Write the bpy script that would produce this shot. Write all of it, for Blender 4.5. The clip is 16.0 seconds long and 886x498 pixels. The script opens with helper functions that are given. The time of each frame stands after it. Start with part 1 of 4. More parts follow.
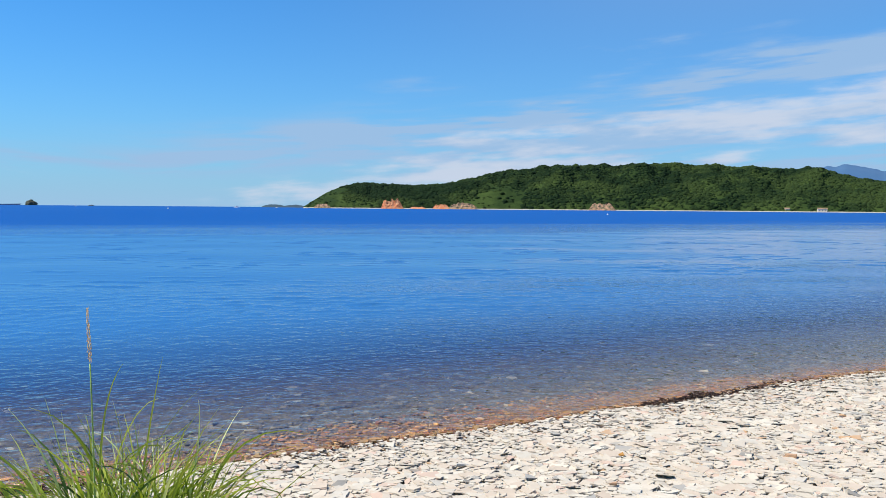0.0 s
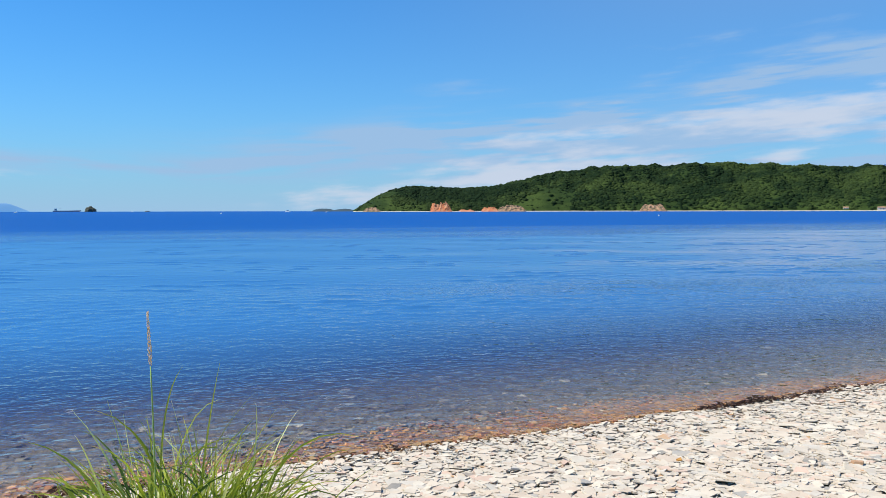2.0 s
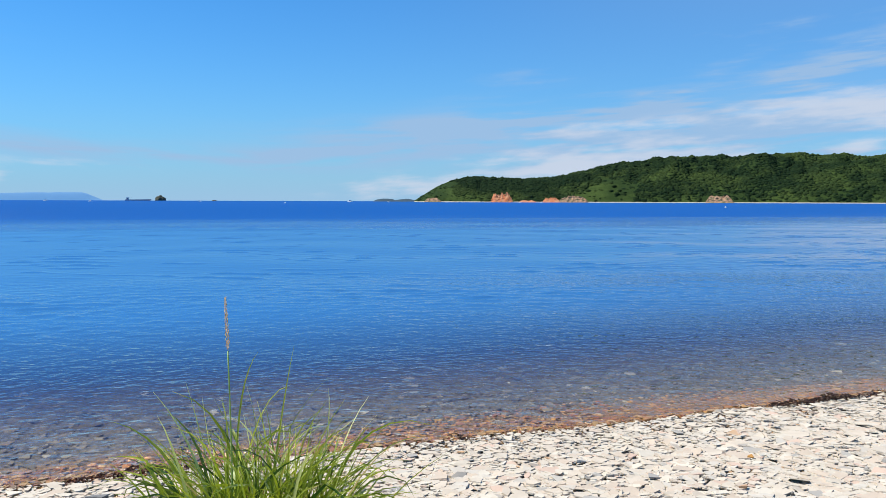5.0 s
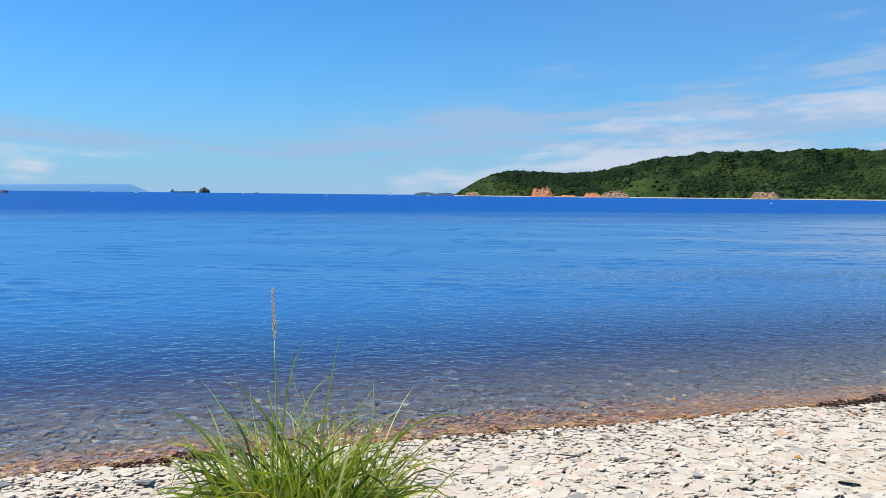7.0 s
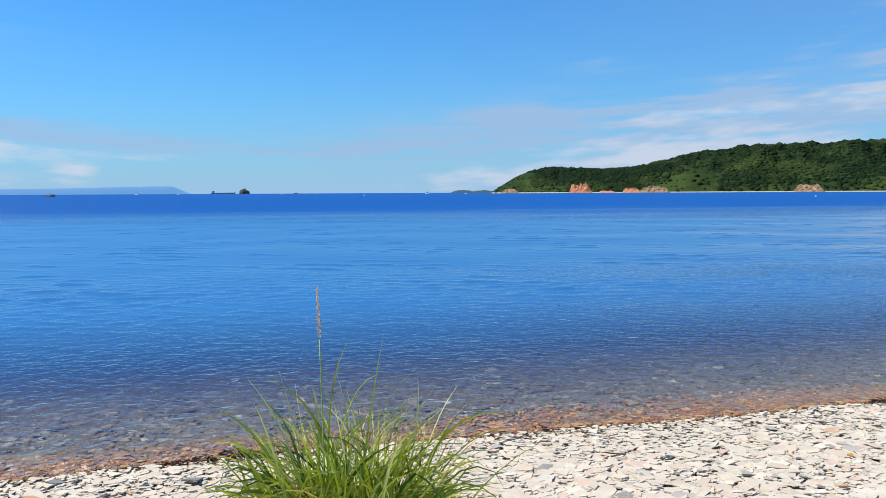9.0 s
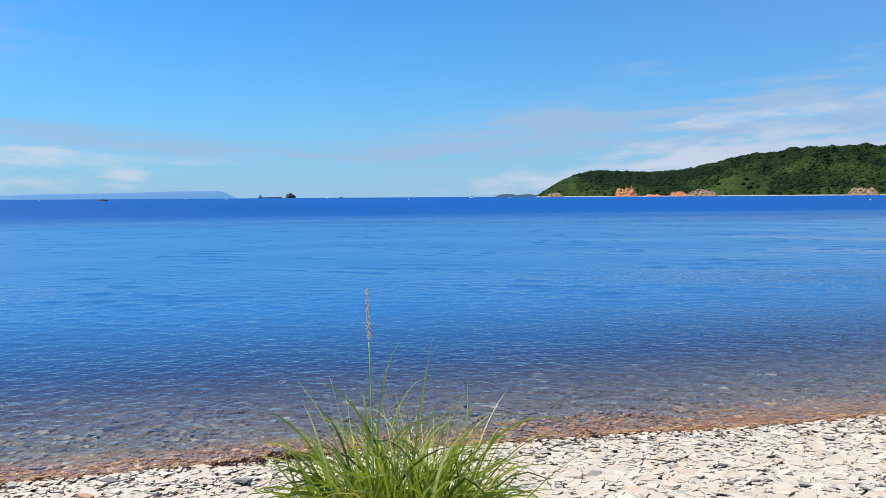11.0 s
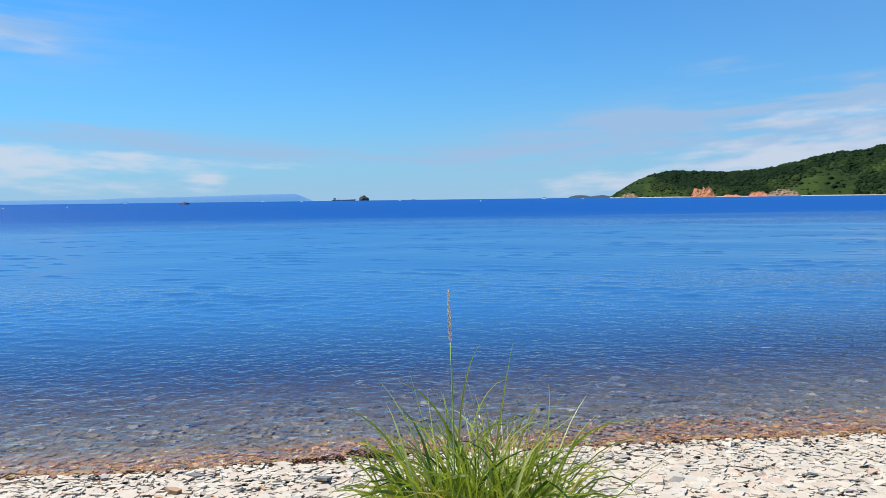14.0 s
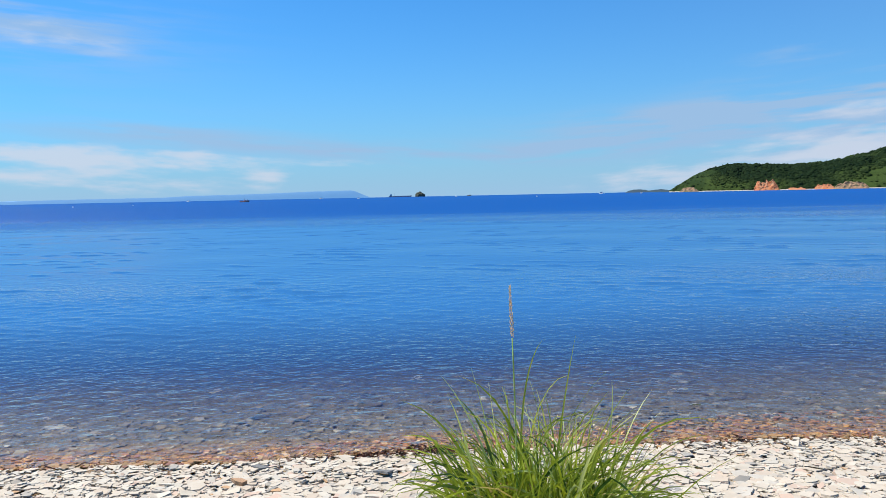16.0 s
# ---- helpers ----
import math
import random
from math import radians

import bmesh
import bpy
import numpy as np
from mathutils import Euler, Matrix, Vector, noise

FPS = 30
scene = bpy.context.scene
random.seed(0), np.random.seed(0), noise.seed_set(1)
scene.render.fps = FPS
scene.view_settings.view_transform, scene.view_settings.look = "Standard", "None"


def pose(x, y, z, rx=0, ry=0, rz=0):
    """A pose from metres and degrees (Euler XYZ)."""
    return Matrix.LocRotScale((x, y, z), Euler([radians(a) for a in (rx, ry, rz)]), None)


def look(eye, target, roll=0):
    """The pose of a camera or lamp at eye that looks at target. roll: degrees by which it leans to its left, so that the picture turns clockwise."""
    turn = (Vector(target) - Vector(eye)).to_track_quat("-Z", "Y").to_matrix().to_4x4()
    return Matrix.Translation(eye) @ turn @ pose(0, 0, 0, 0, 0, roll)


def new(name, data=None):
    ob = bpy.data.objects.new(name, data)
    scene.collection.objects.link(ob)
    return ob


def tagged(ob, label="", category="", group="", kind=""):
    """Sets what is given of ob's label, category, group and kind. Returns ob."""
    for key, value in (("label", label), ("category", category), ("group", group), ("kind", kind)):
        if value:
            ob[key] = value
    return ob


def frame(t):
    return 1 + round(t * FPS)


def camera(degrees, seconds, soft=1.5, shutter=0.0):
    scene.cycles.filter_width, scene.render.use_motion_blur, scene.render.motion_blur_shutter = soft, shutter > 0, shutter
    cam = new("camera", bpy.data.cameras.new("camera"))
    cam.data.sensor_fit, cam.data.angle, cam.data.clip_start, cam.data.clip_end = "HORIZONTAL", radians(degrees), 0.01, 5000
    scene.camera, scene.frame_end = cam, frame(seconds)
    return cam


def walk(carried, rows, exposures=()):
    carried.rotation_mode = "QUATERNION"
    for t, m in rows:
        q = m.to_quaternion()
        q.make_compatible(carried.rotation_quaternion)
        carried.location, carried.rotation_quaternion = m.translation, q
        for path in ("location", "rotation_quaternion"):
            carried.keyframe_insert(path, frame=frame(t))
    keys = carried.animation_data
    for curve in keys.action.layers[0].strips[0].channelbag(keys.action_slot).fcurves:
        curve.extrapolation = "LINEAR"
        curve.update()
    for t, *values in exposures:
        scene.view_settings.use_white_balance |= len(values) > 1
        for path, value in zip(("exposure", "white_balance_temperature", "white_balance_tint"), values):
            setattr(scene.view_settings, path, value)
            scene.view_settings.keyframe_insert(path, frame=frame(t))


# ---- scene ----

cam = camera(56.93, 16.0, soft=0.65)
# seconds, eye, then the turn to the left, the tilt up and the lean to the right in degrees
ROWS = [
    (0, -0.000, -0.000, 2.000, 0.00, -2.87, -0.47),
    (0.5, -0.009, 0.007, 1.999, 0.73, -2.85, -0.36),
    (1, -0.019, 0.009, 1.998, 1.71, -2.74, -0.15),
    (1.5, -0.021, 0.018, 2.000, 2.56, -2.62, 0.03),
    (2, -0.025, 0.026, 1.997, 3.43, -2.69, 0.11),
    (2.5, -0.033, 0.026, 1.998, 3.96, -2.77, -0.07),
    (3, -0.042, 0.017, 1.999, 4.89, -2.93, 0.15),
    (3.5, -0.047, 0.013, 1.999, 5.42, -3.09, 0.07),
    (4, -0.057, 0.016, 1.995, 6.15, -3.32, -0.11),
    (4.5, -0.067, 0.021, 1.993, 6.94, -3.33, -0.13),
    (7, -0.102, 0.025, 1.986, 10.45, -3.80, -0.60),
    (7.5, -0.114, 0.029, 1.986, 11.17, -3.94, -0.53),
    (8, -0.116, 0.037, 1.986, 11.82, -3.98, -0.09),
    (8.5, -0.123, 0.034, 1.984, 12.30, -3.80, 0.17),
    (9, -0.127, 0.035, 1.984, 13.12, -3.96, 0.28),
    (11.5, -0.167, 0.057, 1.973, 17.09, -3.59, 0.43),
    (12, -0.174, 0.057, 1.971, 17.93, -3.60, 0.48),
    (12.5, -0.182, 0.054, 1.970, 18.34, -3.60, 0.35),
    (13, -0.189, 0.052, 1.969, 19.39, -3.56, 0.39),
    (13.5, -0.193, 0.050, 1.971, 20.50, -3.51, 0.60),
    (14, -0.198, 0.046, 1.972, 21.26, -3.49, 0.70),
    (14.5, -0.202, 0.039, 1.970, 22.09, -3.58, 0.74),
    (15, -0.208, 0.036, 1.971, 23.25, -3.65, 0.91),
    (15.5, -0.214, 0.033, 1.970, 24.11, -3.51, 1.00),
    (16, -0.217, 0.031, 1.972, 25.20, -3.73, 1.16),
]


def held(x, y, z, yaw, pitch, lean):
    return pose(x, y, z, 0, 0, yaw) @ pose(0, 0, 0, 90 + pitch) @ pose(0, 0, 0, 0, 0, -lean)


walk(cam, [(r[0], held(*r[1:])) for r in ROWS])

# ---- light ----
SUN_AZ, SUN_EL = 92.0, 56.0      # degrees to the left of +y, and above the horizon


def direction(az, el=0.0):
    a, e = radians(az), radians(el)
    return Vector((-math.sin(a) * math.cos(e), math.cos(a) * math.cos(e), math.sin(e)))


lamp = bpy.data.lights.new("sun", "SUN")
lamp.energy, lamp.angle, lamp.color = 5.0, radians(0.53), (1.0, 0.93, 0.81)
new("sun", lamp).matrix_world = look(direction(SUN_AZ, SUN_EL) * 50, (0, 0, 0))


class Graph:
    """A small builder of node trees."""

    def __init__(self, tree):
        self.tree = tree
        tree.nodes.clear()

    def node(self, kind, **settings):
        n = self.tree.nodes.new(kind)
        for key, value in settings.items():
            setattr(n, key, value)
        return n

    def put(self, socket, value):
        if isinstance(value, bpy.types.NodeSocket):
            self.tree.links.new(value, socket)
        else:
            socket.default_value = value

    def math(self, op, a, b=0.0, c=0.0, clamp=False):
        n = self.node("ShaderNodeMath", operation=op, use_clamp=clamp)
        for s, v in zip(n.inputs, (a, b, c)):
            self.put(s, v)
        return n.outputs[0]

    def mix(self, fac, a, b, blend="MIX"):
        n = self.node("ShaderNodeMix", data_type="RGBA", blend_type=blend)
        self.put(n.inputs[0], fac)
        for s, v in ((n.inputs[6], a), (n.inputs[7], b)):
            self.put(s, v if isinstance(v, bpy.types.NodeSocket) else (*v, 1.0))
        return n.outputs[2]

    def noise(self, vector, scale, detail=3.0, rough=0.55, dims="3D"):
        n = self.node("ShaderNodeTexNoise", noise_dimensions=dims)
        if vector is not None:
            self.put(n.inputs["Vector"], vector)
        n.inputs["Scale"].default_value = scale
        n.inputs["Detail"].default_value = detail
        n.inputs["Roughness"].default_value = rough
        return n.outputs[0]

    def ramp(self, fac, stops, mode="LINEAR"):
        n = self.node("ShaderNodeValToRGB")
        n.color_ramp.interpolation = mode
        e = n.color_ramp.elements
        while len(e) < len(stops):
            e.new(0.5)
        for el, (p, c) in zip(e, stops):
            el.position, el.color = p, (*c, 1.0) if not isinstance(c, float) else (c, c, c, 1.0)
        self.put(n.inputs[0], fac)
        return n.outputs[0]

    def step(self, x, lo, hi):
        n = self.node("ShaderNodeMapRange", interpolation_type="SMOOTHSTEP")
        self.put(n.inputs[0], x)
        n.inputs[1].default_value, n.inputs[2].default_value = lo, hi
        return n.outputs[0]

    def xyz(self, vector):
        n = self.node("ShaderNodeSeparateXYZ")
        self.put(n.inputs[0], vector)
        return n.outputs

    def vec(self, x, y, z=0.0):
        n = self.node("ShaderNodeCombineXYZ")
        for s, v in zip(n.inputs, (x, y, z)):
            self.put(s, v)
        return n.outputs[0]

    def coords(self, which="Object"):
        return self.node("ShaderNodeTexCoord").outputs[which]

    def stretched(self, vector, scale):
        n = self.node("ShaderNodeMapping")
        self.put(n.inputs["Vector"], vector)
        n.inputs["Scale"].default_value = scale
        return n.outputs[0]

    def bump(self, height, strength, distance, normal=None):
        n = self.node("ShaderNodeBump")
        self.put(n.inputs["Height"], height)
        n.inputs["Strength"].default_value, n.inputs["Distance"].default_value = strength, distance
        if normal is not None:
            self.put(n.inputs["Normal"], normal)
        return n.outputs[0]

    def surface(self, shader):
        out = self.node("ShaderNodeOutputMaterial")
        self.tree.links.new(shader, out.inputs[0])

    def principled(self, color, roughness=0.8, normal=None, **more):
        n = self.node("ShaderNodeBsdfPrincipled")
        self.put(n.inputs["Base Color"], color if isinstance(color, bpy.types.NodeSocket) else (*color, 1.0))
        self.put(n.inputs["Roughness"], roughness)
        if normal is not None:
            self.put(n.inputs["Normal"], normal)
        for key, value in more.items():
            self.put(n.inputs[key.replace("_", " ")], value)
        return n.outputs[0]


def material(name):
    m = bpy.data.materials.new(name)
    m.use_nodes = True
    return m, Graph(m.node_tree)


def make_sky():
    world = bpy.data.worlds.new("sky")
    scene.world = world
    world.use_nodes = True
    g = Graph(world.node_tree)
    sky = g.node("ShaderNodeTexSky", sky_type="NISHITA", sun_disc=False)
    sky.sun_elevation, sky.sun_rotation = radians(SUN_EL), radians(-SUN_AZ % 360)
    sky.air_density, sky.dust_density, sky.ozone_density, sky.altitude = 1.0, 0.3, 3.0, 0.0
    clear = g.mix(1.0, sky.outputs[0], SKY_TINT, "MULTIPLY")
    x, y, z = g.xyz(g.coords("Generated"))
    az = g.math("MULTIPLY", g.math("ARCTAN2", g.math("MULTIPLY", x, -1.0), y), 57.2958)
    el = g.math("MULTIPLY", g.math("ARCSINE", z), 57.2958)

    clear = g.mix(g.math("MULTIPLY", g.math("EXPONENT", g.math("MULTIPLY", g.math("MAXIMUM", el, 0.0), -0.185)), 0.95), clear, HAZE)
    # streaks climb away from the middle of the bay on both sides
    climb = 0.06
    tilted = g.math("SUBTRACT", el, g.math("MULTIPLY", g.math("ABSOLUTE", g.math("SUBTRACT", az, 20.0)), climb))

    def streak(a, e, sa, se, amount):
        u = g.math("DIVIDE", g.math("SUBTRACT", az, a), sa)
        v = g.math("DIVIDE", g.math("SUBTRACT", tilted, e - climb * abs(a - 20.0)), se)
        r = g.math("ADD", g.math("MULTIPLY", u, u), g.math("MULTIPLY", v, v))
        return g.math("MULTIPLY", g.math("EXPONENT", g.math("MULTIPLY", r, -1.0)), amount)

    def layer(seed, fa, fe, detail=5.0):
        return g.noise(g.vec(g.math("MULTIPLY", az, fa), g.math("MULTIPLY", tilted, fe), seed), 1.0, detail, 0.52)

    long, fluffy, tatters = layer(3.7, 0.05, 0.42), layer(8.1, 0.21, 0.80), layer(5.2, 0.13, 1.35)
    wisps = layer(2.9, 0.5, 2.4)
    # the grey sheet over the headland, its upper edge rising to the right
    brow = g.math("ADD", 5.7, g.math("MULTIPLY", g.math("MINIMUM", g.math("MAXIMUM", g.math("SUBTRACT", 15.0, az), 0.0), 70.0), 0.13))
    ragged = g.math("ADD", g.math("MULTIPLY", g.math("SUBTRACT", long, 0.5), 9.0), g.math("MULTIPLY", g.math("SUBTRACT", fluffy, 0.5), 4.0))
    sheet = g.step(g.math("ADD", g.math("SUBTRACT", brow, el), ragged), -0.9, 1.6)
    sheet = g.math("MULTIPLY", sheet, g.math("MULTIPLY", g.step(az, 13.0, -6.0), g.step(az, -120.0, -70.0)))
    sheet = g.math("MULTIPLY", sheet, g.math("ADD", 0.16, g.math("MULTIPLY", g.step(g.math("ADD", g.math("MULTIPLY", tatters, 0.6), g.math("MULTIPLY", long, 0.4)), 0.42, 0.56), 0.84)))
    grey = sheet
    for b in GREY_CLOUDS:
        grey = g.math("ADD", grey, g.math("MULTIPLY", streak(*b), g.step(g.math("ADD", g.math("MULTIPLY", long, 0.5), g.math("MULTIPLY", tatters, 0.5)), 0.38, 0.60)))
    for b in VEILS:
        grey = g.math("ADD", grey, streak(*b))
    low = g.math("MULTIPLY", g.math("EXPONENT", g.math("MULTIPLY", g.math("MAXIMUM", el, 0.0), -0.45)), 0.45)
    grey = g.math("MINIMUM", g.math("ADD", grey, low), 1.0)
    white = 0.0
    for b in WHITE_CLOUDS:
        white = g.math("ADD", white, streak(*b))
    frayed = g.math("MULTIPLY", g.math("SUBTRACT", g.math("ADD", g.math("MULTIPLY", fluffy, 0.5), g.math("ADD", g.math("MULTIPLY", tatters, 0.25), g.math("MULTIPLY", wisps, 0.25))), 0.5), 4.4)
    white = g.math("MULTIPLY", g.step(g.math("ADD", white, frayed), 0.18, 1.35), g.step(white, 0.04, 0.45))
    mixed = g.mix(g.math("MULTIPLY", grey, 0.88), clear, CLOUD_GREY)
    mixed = g.mix(g.math("MULTIPLY", g.math("MINIMUM", white, 1.0), 0.78), mixed, CLOUD_WHITE)
    back = g.node("ShaderNodeBackground")
    g.put(back.inputs[0], mixed)
    back.inputs[1].default_value = 0.07
    out = g.node("ShaderNodeOutputWorld")
    g.tree.links.new(back.outputs[0], out.inputs[0])


SKY_TINT, HAZE = (0.27, 0.95, 1.56), (3.4, 5.8, 7.9)
CLOUD_GREY, CLOUD_WHITE = (3.5, 5.25, 7.7), (6.4, 7.0, 8.2)
GREY_CLOUDS = [(46, 4.6, 13, 1.3, 0.3), (30, 3.1, 13, 0.6, 0.95), (44, 4.6, 6, 0.6, 0.5), (5, 5.4, 5, 0.55, 1.1), (-6, 7.0, 9, 0.9, 0.8), (16, 3.4, 4, 0.35, 0.9), (51, 11.0, 8, 2.4, 0.9), (12, 3.3, 10, 1.0, 0.9), (10, 4.9, 8, 1.0, 1.0)]
# the first, mostly out of view, is added to brighten the water's reflections
VEILS = [(-34, 24, 24, 8, 0.9), (-14, 14, 24, 9, 0.14)]
WHITE_CLOUDS = [(-3.5, 5.0, 6, 0.45, 0.8), (-19, 6.1, 8, 1.0, 1.2), (-30, 7.6, 5, 1.2, 1.1), (-21.5, 4.9, 1.6, 0.6, 0.8), (-19, 3.5, 2.2, 0.5, 0.9), (-1, 2.5, 2.2, 0.5, 0.9),
                (-28, 4.8, 5, 0.8, 0.8), (50, 3.0, 10, 0.75, 1.3), (37.2, 1.5, 1.7, 0.5, 1.25), (50, 10.3, 5, 1.4, 0.45), (33, 2.4, 9, 0.4, 0.4), (6, 1.2, 9, 1.0, 0.95), (-1, 3.2, 8, 1.2, 0.5), (52, 1.6, 12, 0.9, 0.85),
                (-10, 3.3, 9, 1.0, 0.6), (41.5, 2.95, 3, 0.3, 0.6)]
make_sky()
scene.view_settings.exposure = 0.5

# ---- the lie of the land ----
SHORE = 6.30                     # metres from the first eye to the water's edge, square to it
OUT = Vector((-0.480, 0.877))    # seawards
ALONG = Vector((0.877, 0.480))   # along the water's edge, to the right


def plan(p, q):
    """x, y of a place p metres seawards and q metres along the shore."""
    return p * OUT.x + q * ALONG.x, p * OUT.y + q * ALONG.y


def shore_of(x, y):
    return x * OUT.x + y * OUT.y, x * ALONG.x + y * ALONG.y


def edge(q):
    """How far the water's edge wanders."""
    return 0.03 * np.sin(q * 0.9 + 0.6) + 0.02 * np.sin(q * 2.3 + 1.9) + 0.012 * np.sin(q * 5.1)


def ground_z(p, q):
    s = SHORE + edge(q) - p
    dry = np.where(s < 3.2, 0.062 * s, 0.198 + 0.12 * (1 - np.exp(-(s - 3.2) / 1.9)))
    dry = dry + np.where(s > 8, 0.02 * (s - 8), 0.0)
    wet = np.where(s > -30, 0.13 * s, -3.9 + 0.02 * (s + 30))
    return np.maximum(np.where(s > 0, dry, wet), -9.0)


def mesh_of(name, verts, faces, mat=None, smooth=False):
    me = bpy.data.meshes.new(name)
    me.from_pydata([tuple(v) for v in verts], [], faces)
    me.update()
    if smooth:
        me.polygons.foreach_set("use_smooth", [True] * len(me.polygons))
    if mat:
        me.materials.append(mat)
    return me


def part(name, bm, mat, parent, label=""):
    """Links a bmesh (or a mesh) as one mesh object under a thing or a part."""
    if isinstance(bm, bmesh.types.BMesh):
        me = bpy.data.meshes.new(name)
        bm.to_mesh(me)
        bm.free()
        me.materials.append(mat)
    else:
        me = bm
    ob = new(name, me)
    ob.parent = parent
    if label:
        tagged(ob, label)
    return ob


def grid_faces(nu, nv):
    return [(i * nv + j, (i + 1) * nv + j, (i + 1) * nv + j + 1, i * nv + j + 1) for i in range(nu - 1) for j in range(nv - 1)]


# ---- materials ----
def stone_material(name, per_object, wet=0):
    """Flat beach stones. wet 0: bleached and dry; 1: wet and rusty at the water's edge; 2: under water."""
    m, g = material(name)
    if per_object:
        rnd = g.node("ShaderNodeObjectInfo").outputs["Random"]
    else:
        rnd = g.node("ShaderNodeNewGeometry").outputs["Random Per Island"]
    tints = (
        [(0.0, (0.490, 0.437, 0.354)), (0.2, (0.518, 0.480, 0.397)), (0.38, (0.472, 0.394, 0.307)), (0.54, (0.500, 0.437, 0.350)), (0.7, (0.463, 0.432, 0.369)),
         (0.8, (0.500, 0.451, 0.359)), (0.89, (0.500, 0.370, 0.288)), (0.945, (0.305, 0.294, 0.265)), (0.98, (0.204, 0.199, 0.180)), (0.99, (0.444, 0.266, 0.132))],
        [(0.0, (0.27, 0.11, 0.032)), (0.2, (0.34, 0.18, 0.05)), (0.4, (0.13, 0.07, 0.03)), (0.6, (0.27, 0.17, 0.065)), (0.8, (0.20, 0.075, 0.035)), (0.95, (0.40, 0.30, 0.17))],
        [(0.0, (0.085, 0.080, 0.060)), (0.2, (0.19, 0.178, 0.135)), (0.36, (0.035, 0.034, 0.030)), (0.56, (0.145, 0.132, 0.09)), (0.7, (0.115, 0.115, 0.105)), (0.85, (0.10, 0.080, 0.06)), (0.96, (0.36, 0.35, 0.28))],
    )[wet]
    col = g.ramp(rnd, tints, "CONSTANT")
    at = g.coords("Object")
    fine = g.noise(at, 55.0, 5.0, 0.65)
    broad = g.noise(at, 9.0, 3.0, 0.5)
    col = g.mix(g.step(broad, 0.35, 0.75), col, g.mix(0.5, col, (0.39, 0.335, 0.26) if wet == 0 else (0.16, 0.12, 0.07)))
    col = g.mix(g.math("MULTIPLY", g.step(fine, 0.58, 0.8), 0.4), col, (0.34, 0.31, 0.27) if wet == 0 else (0.07, 0.06, 0.05))
    bump = g.bump(fine, 0.35, 0.004, g.bump(broad, 0.3, 0.01))
    g.surface(g.principled(col, (0.82, 0.5, 0.65)[wet], bump))
    return m


def ground_material():
    m, g = material("shingle_bed")
    at = g.coords("Object")
    cell = g.node("ShaderNodeTexVoronoi")
    g.put(cell.inputs["Vector"], at)
    cell.inputs["Scale"].default_value = 28.0
    shade = g.ramp(cell.outputs["Color"], [(0.0, (0.13, 0.113, 0.088)), (0.5, (0.27, 0.236, 0.187)), (1.0, (0.44, 0.388, 0.31))])
    z = g.xyz(at)[2]
    wet = g.step(g.math("ADD", z, g.math("MULTIPLY", g.noise(at, 5.0), 0.03)), 0.045, 0.0)
    shade = g.mix(wet, shade, g.ramp(cell.outputs["Color"], [(0.0, (0.10, 0.06, 0.025)), (0.6, (0.17, 0.10, 0.045)), (1.0, (0.24, 0.155, 0.07))]))
    grey_bed = g.ramp(cell.outputs["Color"], [(0.0, (0.045, 0.042, 0.034)), (0.6, (0.088, 0.082, 0.066)), (1.0, (0.155, 0.145, 0.115))])
    shade = g.mix(g.step(g.math("ADD", z, g.math("MULTIPLY", g.noise(at, 2.0), 0.05)), -0.02, -0.09), shade, grey_bed)
    # no water volume: the light lost with depth is put into the bed's colour
    deep = g.step(z, -0.25, -1.6)
    shade = g.mix(deep, shade, (0.05, 0.07, 0.06))
    g.surface(g.principled(shade, 0.85, g.bump(cell.outputs["Distance"], 0.6, 0.02)))
    return m


